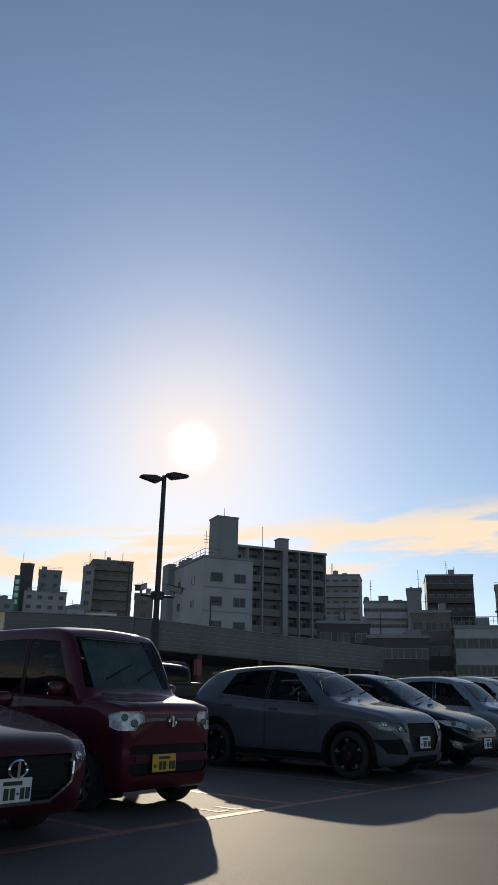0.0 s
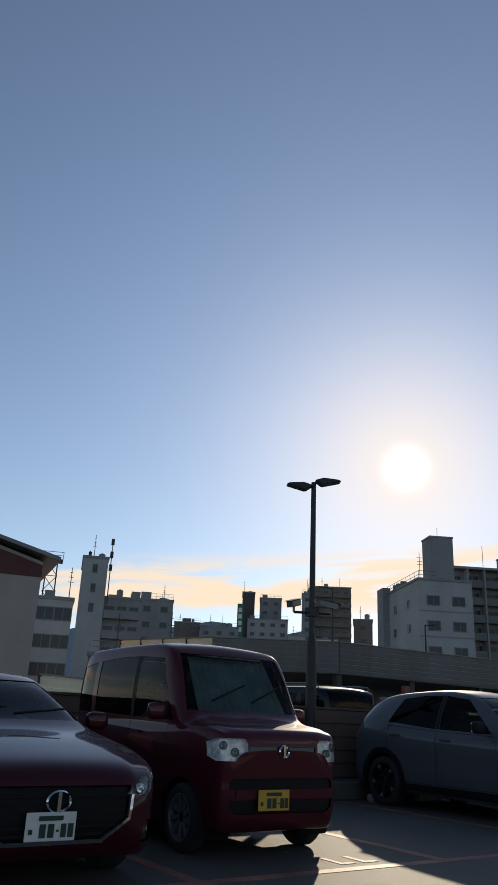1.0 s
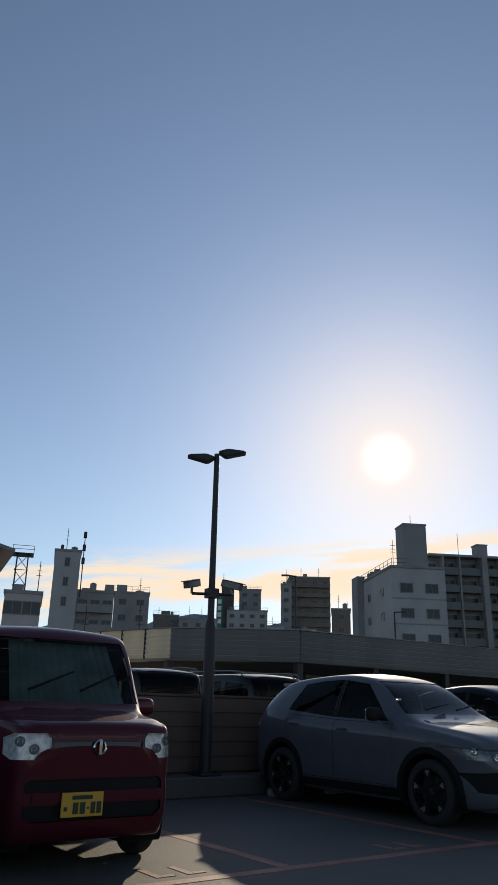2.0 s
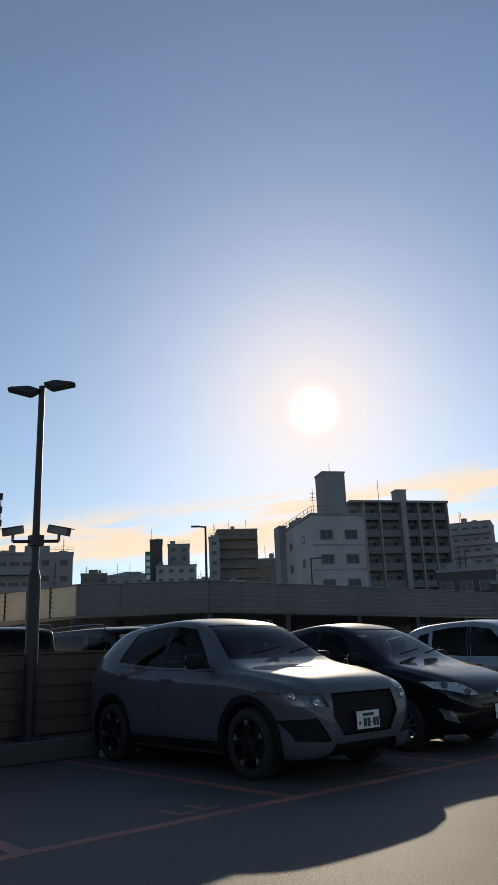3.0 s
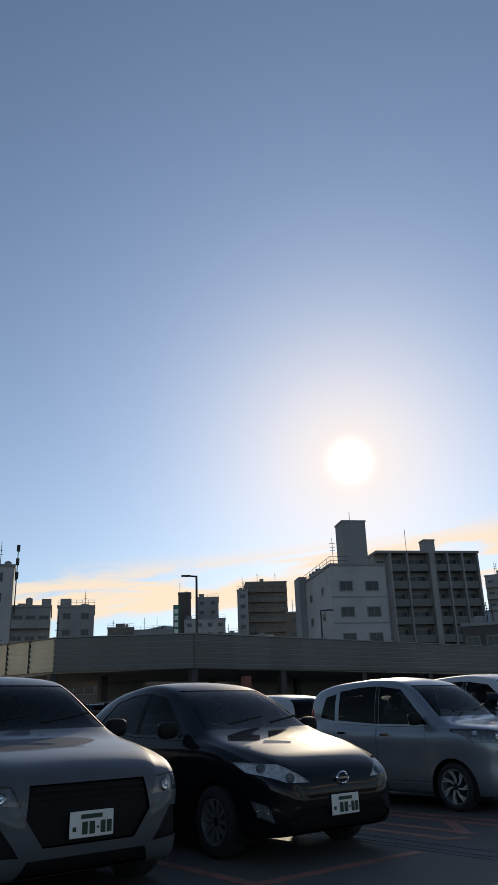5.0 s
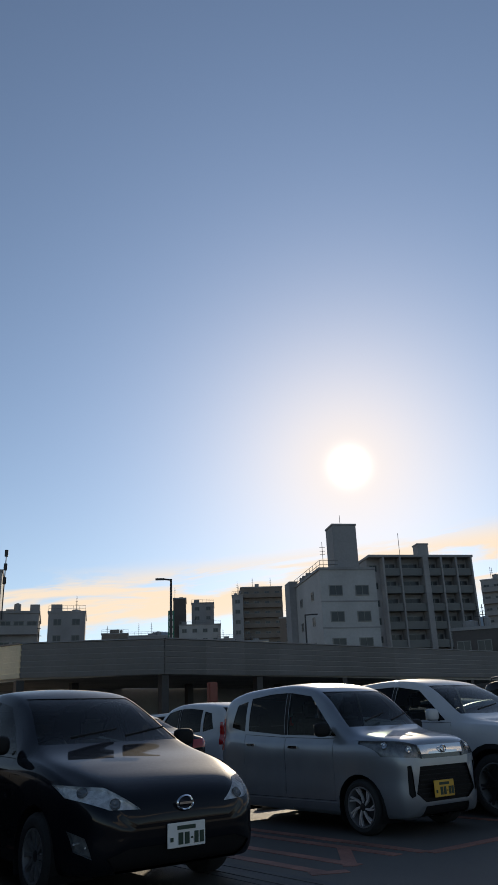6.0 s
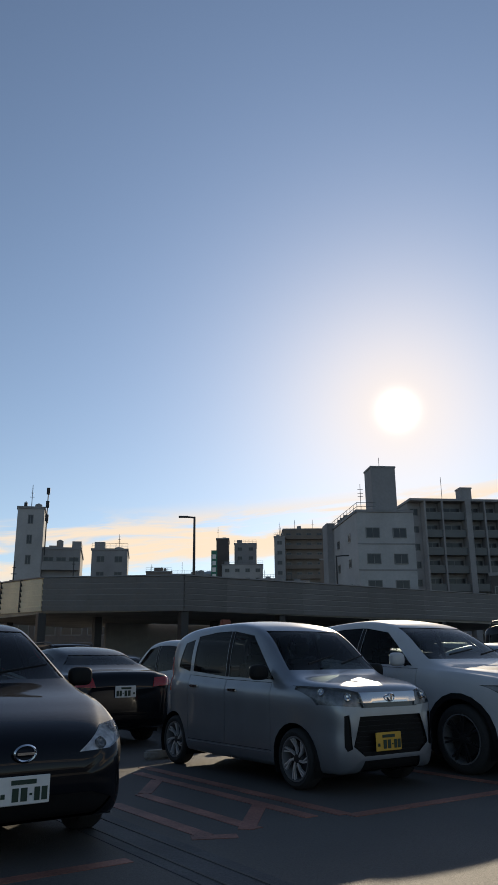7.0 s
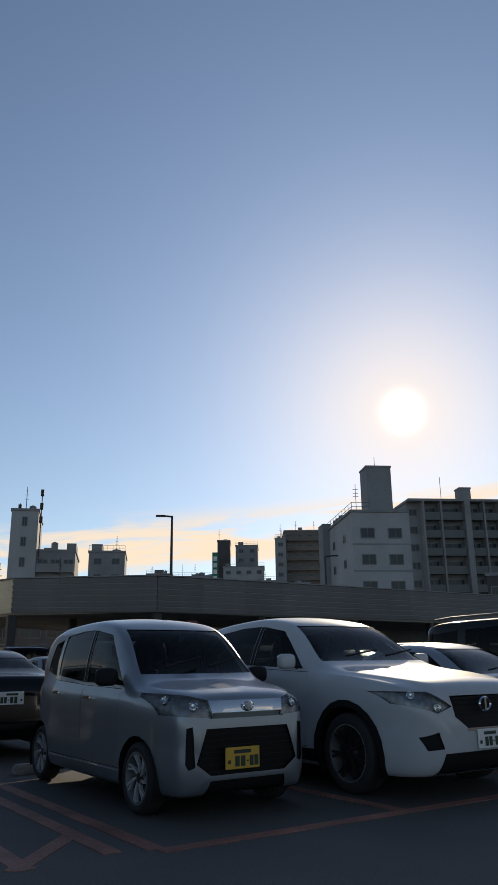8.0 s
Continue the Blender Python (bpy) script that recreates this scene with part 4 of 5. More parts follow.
    if S["wip"]:
        slope = (zf - zc) / (yf - yc)
        for xa, xb, k in ((-W * 0.52, W * 0.05, 0.1), (W * 0.1, W * 0.62, 0.1)):
            q = B()
            p0 = Vector((xa, yc + 0.07, zc + 0.055 + 0.05 * slope))
            p1 = Vector((xb, yc + k + 0.06, zc + 0.055 + (k + 0.06) * slope))
            tube(q, p0, p1, 0.012, 0.008, 8)
            part("wiper", q, M_BLACK, th)
    if S["shade"]:
        q = B()
        nseg = 26
        cols = []
        for k in range(nseg + 1):
            f = k / nseg
            xx = -W * 0.7 + 1.4 * W * f
            dz = 0.012 if k % 2 else -0.012
            cols.append([q.verts.new((xx * (1 - 0.1 * g), yc + 0.08 + (yf - yc) * 0.98 * g + dz + 0.02, zc + 0.0 + (zf - zc) * 0.95 * g)) for g in (0, 0.25, 0.5, 0.75, 1)])
        for a, b in zip(cols, cols[1:]):
            for i in range(4):
                q.faces.new((a[i], b[i], b[i + 1], a[i + 1]))
        part("sunshade", q, M_SHADE, th, "pleated silver sunshade inside the windscreen", smooth=True)
    if S["rails"]:
        for sx in (-1, 1):
            q = B()
            xs = sx * (roofw - 0.02)
            stops = [(yf + 0.3, -0.05)] + [(k, 0.03) for k in np.linspace(yf + 0.36, yr - 0.16, 8)] + [(yr - 0.1, -0.05)]
            rings_ = [[q.verts.new((xs + 0.018 * math.cos(math.pi * n_ / 4), ka, top(ka) + dz + 0.018 * math.sin(math.pi * n_ / 4))) for n_ in range(8)] for ka, dz in stops]
            for ra, rb in zip(rings_, rings_[1:]):
                for n_ in range(8):
                    q.faces.new((ra[n_], ra[(n_ + 1) % 8], rb[(n_ + 1) % 8], rb[n_]))
            part("roof_rail", q, M_FRAME, th, smooth=True)
    if S["spoiler"]:
        solid("roof_spoiler", S["paint"], th, [(-roofw + 0.08, roofw - 0.08, yr - 0.12, yr + 0.16, top(yr) - 0.06, top(yr) - 0.015)], 0.02, 2)
    if S["plate"]:
        number_plate(th, *S["plate"])
    if S["rear_plate"]:
        number_plate(th, *S["rear_plate"], back=True)
    if S["emb"]:
        emblem(th, *S["emb"])
    return th


def stretch(spec, L, W, H, **more):
    """Another car of the same cut: profile and trims scaled to a new length, width and height."""
    fl, fw_, fh = L / spec["L"], W / spec["W"], H / spec["H"]
    out = dict(spec)
    for key in ("top", "belt", "low"):
        if out.get(key):
            out[key] = [(a * fl, b * fh) for a, b in out[key]]
    out["plan"] = [(a * fl, b) for a, b in out["plan"]]
    for key in ("cowl", "rf", "rr", "tail"):
        out[key] = (out[key][0] * fl, out[key][1] * fh)
    for key in ("rearwin", "doors"):
        out[key] = tuple(v * fl for v in out[key])
    if out.get("quarter"):
        out["quarter"] = [(a * fl, b * fh) for a, b in out["quarter"]]
    out["lamps"] = [(n, [(a * fw_, b * fh) for a, b in p], o, k) for n, p, o, k in out["lamps"]]
    out["tails"] = [[(a * fw_, b * fh) for a, b in p] for p in out.get("tails", ())]
    if out.get("sill"):
        out["sill"] *= fh
    out.update(L=L, W=W, H=H, fw=spec["fw"] * fl, wb=spec["wb"] * fl, B=spec["B"] * fl, roofw=spec["roofw"] * fw_, detail=False, rear_plate=(0.0, L + 0.012, 0.8, False))
    if out.get("plate"):
        out["plate"] = (0.0, -0.02, out["plate"][2] * fh, False)
    out.update(more)
    return out


def part_keep(name, bm, mat, parent):
    me = bpy.data.meshes.new(name)
    bm.to_mesh(me)
    bm.free()
    me.materials.append(mat)
    me.polygons.foreach_set("use_smooth", [True] * len(me.polygons))
    me.set_sharp_from_angle(angle=radians(38))
    ob = new(name, me)
    ob.parent = parent
    return ob


def plan_curve(L, nose=0.58, c1=0.93, tail=0.62):
    return [(0, nose), (0.025, nose + (c1 - nose) * 0.42), (0.07, nose + (c1 - nose) * 0.68), (0.18, c1 - 0.035), (0.42, c1 + (1 - c1) * 0.6), (0.8, 1.0), (L - 1.0, 1.0), (L - 0.45, 0.965), (L - 0.15, 0.89), (L - 0.04, 0.78), (L, tail)]


SUV_GREY = dict(
    cab=1.14, accent=True, rim_mat=M_GLOSSB, paint=P_GREY, W=1.795, L=4.19, H=1.57, r=0.335, fw=0.79, wb=2.595, gap=0.06, cladding=0.065, sill=0.34, plan=plan_curve(4.19), inset=0.05, roofw=0.62,
    top=[(0, 0.62), (0.03, 0.76), (0.08, 0.85), (0.2, 0.925), (0.6, 1.01), (0.95, 1.065), (1.07, 1.10), (1.74, 1.47), (2.0, 1.54), (2.4, 1.57), (3.1, 1.545), (3.65, 1.475), (3.82, 1.37), (4.08, 1.05), (4.16, 0.85), (4.19, 0.62)],
    belt=[(0, 0.55), (0.04, 0.70), (0.12, 0.80), (0.5, 0.92), (1.1, 1.0), (2.0, 1.03), (3.0, 1.065), (3.6, 1.12), (3.95, 1.06), (4.14, 0.8), (4.19, 0.55)],
    wtop=0.10, cowl=(1.07, 1.10), rf=(1.74, 1.47), rr=(3.65, 1.475), tail=(4.04, 1.08), B=2.3, rearwin=(3.3, 3.12), doors=(1.32, 3.28), mirror_mat=M_BLACK, darklamp=True,
    spokes=("single", 5, 0.11, 0.0), spoke_mat=M_GLOSSB, rimf=0.70, tw=0.22, plate=(0.0, -0.012, 0.52, False), spoiler=True,
    lamps=[("headlamp", [(0.50, 0.665), (0.84, 0.69), (0.89, 0.81), (0.56, 0.79)], True, "lamp"),
           ("grille", [(-0.34, 0.40), (0.34, 0.40), (0.47, 0.58), (0.44, 0.785), (-0.44, 0.785), (-0.47, 0.58)], False, "mesh"),
           ("air_intake", [(0.50, 0.36), (0.80, 0.38), (0.86, 0.56), (0.66, 0.58)], True, "black"),
           ("lower_lip", [(-0.5, 0.22), (0.5, 0.22), (0.44, 0.33), (-0.44, 0.33)], False, "black")],
    tails=[[(0.50, 0.93), (0.80, 0.93), (0.88, 1.09), (0.52, 1.06)]])

HYBRID_BLACK = dict(
    cab=1.17, mirror_mat=M_BLACK, rim_mat=M_DULLALLOY, spoke_mat=M_DULLALLOY, paint=P_BLACK, W=1.695, L=4.0, H=1.5, r=0.30, fw=0.84, wb=2.55, plan=plan_curve(4.0, 0.55, 0.91), inset=0.05, roofw=0.60, seats=M_GREYSEAT,
    top=[(0, 0.56), (0.03, 0.66), (0.10, 0.75), (0.25, 0.83), (0.6, 0.93), (0.92, 1.0), (1.02, 1.035), (1.8, 1.405), (2.05, 1.47), (2.4, 1.5), (3.0, 1.455), (3.5, 1.355), (3.68, 1.25), (3.88, 1.02), (3.97, 0.8), (4.0, 0.56)],
    belt=[(0, 0.50), (0.04, 0.60), (0.15, 0.70), (0.5, 0.84), (1.0, 0.95), (2.0, 0.99), (3.0, 1.05), (3.5, 1.1), (3.8, 1.0), (3.95, 0.75), (4.0, 0.5)],
    cowl=(1.02, 1.035), rf=(1.8, 1.405), rr=(3.5, 1.355), tail=(3.84, 1.06), B=2.28, rearwin=(3.25, 3.0), doors=(1.36, 3.2), rimf=0.64,
    spokes=("single", 10, 0.035, 0.15), plate=(0.0, -0.012, 0.43, False), emb=(0.0, -0.005, 0.64, 0.068, 0.047, "bar"),
    lamps=[("headlamp", [(0.37, 0.625), (0.60, 0.635), (0.80, 0.715), (0.82, 0.80), (0.58, 0.775)], True, "lamp"),
           ("fog_lamp", [(0.70, 0.33), (0.77, 0.37), (0.79, 0.50), (0.73, 0.46)], True, "lamp"),
           ("grille", [(-0.52, 0.22), (0.52, 0.22), (0.62, 0.33), (0.46, 0.38), (-0.46, 0.38), (-0.62, 0.33)], False, "black")],
    tails=[[(0.5, 0.75), (0.78, 0.8), (0.78, 1.0), (0.6, 0.98)]], spoiler=True)

KEI_SILVER = dict(
    cab=1.04, darklamp=True, rim_mat=M_DULLALLOY, paint=P_SILVER, W=1.475, L=3.395, H=1.63, r=0.28, fw=0.62, wb=2.455, plan=plan_curve(3.395, 0.64, 0.935, 0.75), inset=0.045, roofw=0.585, gap=0.05, handle_mat=M_CHROME, sill=0.31,
    low=[(0, 0.30), (0.03, 0.22), (0.12, 0.17), (0.5, 0.17), (2.8, 0.19), (3.3, 0.24), (3.395, 0.4)],
    top=[(0, 0.70), (0.02, 0.86), (0.06, 0.93), (0.15, 0.965), (0.45, 1.015), (0.62, 1.04), (0.70, 1.065), (1.28, 1.50), (1.5, 1.585), (1.95, 1.63), (2.7, 1.605), (3.15, 1.525), (3.27, 1.42), (3.36, 1.05), (3.39, 0.8), (3.395, 0.6)],
    belt=[(0, 0.62), (0.03, 0.80), (0.1, 0.88), (0.3, 0.92), (0.7, 0.96), (1.5, 0.985), (2.4, 1.01), (3.0, 1.06), (3.3, 1.0), (3.38, 0.8), (3.395, 0.55)],
    cowl=(0.70, 1.065), rf=(1.28, 1.50), rr=(3.15, 1.525), tail=(3.35, 1.08), B=1.82, rearwin=(2.62, 2.62), doors=(0.99, 2.68), apil=0.26,
    quarter=[(2.70, 1.08), (3.02, 1.13), (2.92, 1.40), (2.70, 1.44)],
    spokes=("twin", 7, 0.02, 0.6), rimf=0.73, tw=0.17, plate=(-0.08, -0.03, 0.45, True), emb=(0.0, -0.012, 0.845, 0.045, 0.033, "slant"), mirror_mat=M_BLACK,
    lamps=[("headlamp", [(0.34, 0.76), (0.69, 0.785), (0.71, 0.955), (0.52, 0.935), (0.37, 0.895)], True, "lamp"),
           ("chrome_grille", [(-0.37, 0.80), (0.37, 0.80), (0.39, 0.89), (-0.39, 0.89)], False, "chrome"),
           ("upper_slot", [(-0.37, 0.755), (0.37, 0.755), (0.37, 0.795), (-0.37, 0.795)], False, "gloss"),
           ("grille", [(-0.36, 0.33), (0.36, 0.33), (0.49, 0.42), (0.40, 0.68), (-0.40, 0.68), (-0.49, 0.42)], False, "mesh"),
           ("bumper_slot", [(0.50, 0.40), (0.55, 0.38), (0.575, 0.42), (0.57, 0.69), (0.52, 0.70)], True, "black"),
           ("lower_lip", [(-0.40, 0.17), (0.40, 0.17), (0.36, 0.29), (-0.36, 0.29)], False, "black")],
    tails=[[(0.58, 0.85), (0.70, 0.85), (0.70, 1.25), (0.60, 1.25)]])

SUV_WHITE = dict(
    cab=1.05, darklamp=True, rim_mat=M_DULLALLOY, paint=P_WHITE, W=1.84, L=4.54, H=1.70, r=0.36, fw=0.92, wb=2.70, gap=0.06, cladding=0.06, sill=0.36, plan=plan_curve(4.54, 0.56, 0.92), inset=0.05, roofw=0.65,
    top=[(0, 0.66), (0.03, 0.86), (0.09, 0.96), (0.25, 1.02), (0.7, 1.085), (1.15, 1.135), (1.28, 1.165), (2.0, 1.575), (2.25, 1.655), (2.7, 1.70), (3.4, 1.67), (4.0, 1.585), (4.17, 1.47), (4.42, 1.15), (4.51, 0.9), (4.54, 0.62)],
    belt=[(0, 0.58), (0.04, 0.80), (0.12, 0.90), (0.5, 1.0), (1.25, 1.075), (2.2, 1.11), (3.2, 1.16), (3.9, 1.23), (4.3, 1.12), (4.5, 0.85), (4.54, 0.55)],
    cowl=(1.28, 1.165), rf=(2.0, 1.575), rr=(4.0, 1.585), tail=(4.38, 1.2), B=2.55, rearwin=(3.7, 3.45), doors=(1.52, 3.6), spokes=("twin", 7, 0.022, 0.0), rimf=0.72, tw=0.23,
    spoke_mat=M_DARKALLOY, plate=(0.02, -0.012, 0.50, False), emb=(0.0, -0.012, 0.80, 0.075, 0.058, "slant"), spoiler=True,
    lamps=[("headlamp", [(0.42, 0.79), (0.60, 0.735), (0.87, 0.82), (0.90, 0.925), (0.64, 0.92)], True, "lamp"),
           ("grille", [(-0.25, 0.60), (0.25, 0.60), (0.40, 0.70), (0.42, 0.88), (-0.42, 0.88), (-0.40, 0.70)], False, "mesh"),
           ("chrome_wing", [(-0.27, 0.575), (0.27, 0.575), (0.25, 0.60), (-0.25, 0.60)], False, "chrome"),
           ("fog_bezel", [(0.56, 0.44), (0.72, 0.43), (0.77, 0.54), (0.61, 0.58)], True, "black"),
           ("lower_lip", [(-0.62, 0.22), (0.62, 0.22), (0.55, 0.40), (-0.55, 0.40)], False, "black")],
    tails=[[(0.5, 0.95), (0.82, 1.0), (0.86, 1.12), (0.52, 1.08)]])

KEI_RED = dict(
    soft=2, rim_mat=M_DULLALLOY, spoke_mat=M_DULLALLOY, paint=P_WINE, W=1.475, L=3.395, H=1.83, r=0.28, fw=0.56, wb=2.46, plan=plan_curve(3.395, 0.72, 0.95, 0.8), inset=0.03, roofw=0.655, gap=0.045, seats=M_GREYSEAT, shade=True,
    low=[(0, 0.36), (0.02, 0.28), (0.1, 0.20), (0.5, 0.19), (2.8, 0.2), (3.3, 0.26), (3.395, 0.4)],
    top=[(0, 0.86), (0.015, 0.97), (0.05, 1.015), (0.15, 1.045), (0.40, 1.08), (0.50, 1.10), (0.56, 1.13), (0.95, 1.70), (1.05, 1.79), (1.4, 1.835), (1.9, 1.84), (2.8, 1.83), (3.2, 1.775), (3.31, 1.65), (3.37, 1.15), (3.39, 0.9), (3.395, 0.6)],
    belt=[(0, 0.78), (0.02, 0.92), (0.08, 0.99), (0.3, 1.02), (0.6, 1.03), (1.5, 1.05), (2.4, 1.06), (3.1, 1.07), (3.3, 1.03), (3.38, 0.85), (3.395, 0.55)],
    cowl=(0.56, 1.13), rf=(0.95, 1.70), rr=(3.2, 1.775), tail=(3.36, 1.15), B=1.62, rearwin=(2.60, 2.60), doors=(0.88, 2.68), apil=0.24, wsb=0.87, wtop=0.16,
    quarter=[(2.72, 1.11), (3.18, 1.12), (3.14, 1.60), (2.72, 1.65)], spokes=("single", 9, 0.045, 0.2), rimf=0.68, tw=0.16,
    plate=(-0.12, -0.03, 0.46, True), emb=(0.0, -0.012, 0.845, 0.05, 0.05, "slant"),
    lamps=[("headlamp", [(0.40, 0.765), (0.655, 0.765), (0.68, 0.80), (0.68, 0.91), (0.64, 0.945), (0.42, 0.945), (0.39, 0.91), (0.39, 0.80)], True, "lamp"),
           ("upper_grille", [(-0.36, 0.82), (0.36, 0.82), (0.37, 0.885), (-0.37, 0.885)], False, "gloss"),
           ("grille", [(-0.50, 0.35), (0.50, 0.35), (0.56, 0.40), (0.56, 0.46), (-0.56, 0.46), (-0.56, 0.40)], False, "black"),
           ("mid_grille", [(-0.56, 0.545), (0.56, 0.545), (0.56, 0.60), (0.52, 0.63), (-0.52, 0.63), (-0.56, 0.60)], False, "black"),
           ("bumper_bar", [(-0.50, 0.475), (0.50, 0.475), (0.50, 0.535), (-0.50, 0.535)], False, "paint")],
    tails=[[(0.6, 0.75), (0.70, 0.75), (0.70, 1.05), (0.6, 1.05)]])

HATCH_RED = dict(
    paint=P_DEEPRED, W=1.795, L=4.42, H=1.45, r=0.32, fw=0.92, wb=2.70, plan=plan_curve(4.42, 0.52, 0.90), inset=0.05, roofw=0.60,
    top=[(0, 0.56), (0.03, 0.68), (0.10, 0.77), (0.3, 0.83), (0.8, 0.915), (1.2, 0.965), (1.32, 0.995), (2.12, 1.355), (2.35, 1.415), (2.7, 1.45), (3.3, 1.415), (3.8, 1.325), (4.0, 1.2), (4.28, 1.0), (4.39, 0.78), (4.42, 0.56)],
    belt=[(0, 0.50), (0.04, 0.62), (0.15, 0.72), (0.5, 0.81), (1.3, 0.91), (2.2, 0.94), (3.2, 0.99), (3.8, 1.05), (4.2, 0.97), (4.38, 0.72), (4.42, 0.5)],
    cowl=(1.32, 0.995), rf=(2.12, 1.355), rr=(3.8, 1.325), tail=(4.22, 1.03), B=2.62, rearwin=(3.6, 3.35), doors=(1.62, 3.55), spokes=("twin", 5, 0.03, 0.0), rimf=0.7,
    plate=(-0.04, -0.014, 0.425, False), emb=(0.0, -0.014, 0.565, 0.078, 0.06, "slant"), darklamp=True,
    lamps=[("headlamp", [(0.50, 0.60), (0.64, 0.585), (0.86, 0.70), (0.88, 0.77), (0.62, 0.70)], True, "lamp"),
           ("grille", [(-0.32, 0.34), (0.32, 0.34), (0.50, 0.46), (0.52, 0.655), (-0.52, 0.655), (-0.50, 0.46)], False, "mesh"),
           ("chrome_wing", [(-0.345, 0.315), (0.345, 0.315), (0.32, 0.34), (-0.32, 0.34)], False, "chrome"),
           ("chrome_side", [(0.33, 0.318), (0.52, 0.45), (0.545, 0.60), (0.525, 0.60), (0.50, 0.46), (0.325, 0.34)], True, "chrome"),
           ("fog_bezel", [(0.62, 0.30), (0.76, 0.30), (0.76, 0.42), (0.66, 0.44)], True, "gloss")],
    tails=[[(0.5, 0.85), (0.8, 0.87), (0.82, 0.99), (0.55, 0.97)]])

SEDAN_BLACK = dict(
    paint=P_BLACK, W=1.8, L=4.7, H=1.46, r=0.32, fw=0.95, wb=2.75, plan=plan_curve(4.7, 0.55, 0.92, 0.7), inset=0.05, roofw=0.58, rear_tint=False,
    top=[(0, 0.56), (0.04, 0.72), (0.12, 0.80), (0.6, 0.90), (1.25, 0.97), (1.36, 1.0), (2.15, 1.36), (2.5, 1.44), (2.9, 1.46), (3.4, 1.40), (3.62, 1.34), (4.15, 1.115), (4.3, 1.085), (4.58, 1.06), (4.64, 0.98), (4.69, 0.8), (4.7, 0.5)],
    belt=[(0, 0.50), (0.04, 0.64), (0.15, 0.74), (0.6, 0.84), (1.3, 0.92), (2.5, 0.96), (3.6, 1.0), (4.3, 1.02), (4.6, 0.98), (4.67, 0.8), (4.7, 0.45)],
    cowl=(1.36, 1.0), rf=(2.15, 1.36), rr=(3.62, 1.34), tail=(4.12, 1.10), B=2.7, rearwin=(3.65, 3.4), doors=(1.7, 3.6), spokes=("twin", 5, 0.03, 0.0),
    rear_plate=(0.0, 4.712, 0.78, False), lamps=[("headlamp", [(0.5, 0.62), (0.84, 0.70), (0.86, 0.78), (0.6, 0.72)], True, "lamp")],
    tails=[[(0.46, 0.84), (0.86, 0.86), (0.86, 0.98), (0.5, 0.97)]], detail=True)

# ---- parked cars ----
car("dark red hatchback with a silver edged grille and white plate", 2.22, 5.0, HATCH_RED)
car("wine red tall kei van with sunshade and yellow plate", 4.57, 5.72, KEI_RED)
car("matt grey compact crossover with black wheel arch cladding", 9.6, 5.36, SUV_GREY)
car("black hybrid hatchback with chrome emblem and white plate", 12.08, 5.40, HYBRID_BLACK)
car("silver blue kei wagon with chrome grille and yellow plate", 15.86, 5.98, KEI_SILVER)
car("pearl white crossover with dark multi spoke wheels", 18.09, 5.36, SUV_WHITE)
car("black sedan parked nose away beside the passage", 15.42, 15.68, SEDAN_BLACK, 180)

GR = "cars parked in the far rows"
VAN = stretch(KEI_RED, 4.7, 1.73, 1.86, paint=P_BLACK, shade=False, r=0.32, rails=True, emb=None, rear_tint=True)
far = [
    car("silver sedan with clean glass in the parked row", 20.55, 5.5, stretch(SEDAN_BLACK, 4.55, 1.76, 1.45, paint=P_SILVER, plate=(0, -0.02, 0.42, False)), 0, "car", GR),
    car("black tall minivan with roof rails in the parked row", 23.0, 5.4, VAN, 0, "car", GR),
    car("dark blue hatchback in the parked row", 25.5, 5.5, stretch(HYBRID_BLACK, 4.1, 1.7, 1.5, paint=P_NAVY, emb=None), 0, "car", GR),
    car("white crossover in the parked row", 28.0, 5.4, stretch(SUV_WHITE, 4.5, 1.82, 1.66, emb=None), 0, "car", GR),
    car("steel grey hatchback across the far aisle", 20.4, 20.6, stretch(HATCH_RED, 4.3, 1.75, 1.5, paint=P_MIDGREY, emb=None, darklamp=False), 0, "car", GR),
    car("white kei wagon in the far row", 23.0, 20.5, stretch(KEI_SILVER, 3.4, 1.475, 1.6, paint=P_WHITE, emb=None), 0, "car", GR),
]
rng = random.Random(7)
spots = [(30.5 + 2.5 * k, 5.45, 0) for k in range(13)]
spots += [(18.0 + 2.5 * k, 15.5, 180) for k in range(14)]
spots += [(25.5 + 2.5 * k, 20.5, 0) for k in range(12)]
spots += [(20.5 + 2.5 * k, 30.3, 180) for k in range(14) if 20.5 + 2.5 * k < 26]
spots += [(11.9, 17.6, 180), (9.3, 17.5, 180)]
for k, (sx, sy, rot) in enumerate(spots):
    src = far[rng.randrange(6)]
    if (sx, sy) == (11.9, 17.6):
        src = far[1]
    if (sx, sy) == (18.0, 15.5):
        src = far[5]
    if (sx, sy) == (20.5, 15.5):
        src = far[2]
    if rng.random() < 0.12 and k > 6 and sx > 24:
        continue
    copy_thing(src, pose(sx + rng.uniform(-0.12, 0.12), sy + rng.uniform(-0.15, 0.15), 0, 0, 0, rot + rng.uniform(-1, 1)))

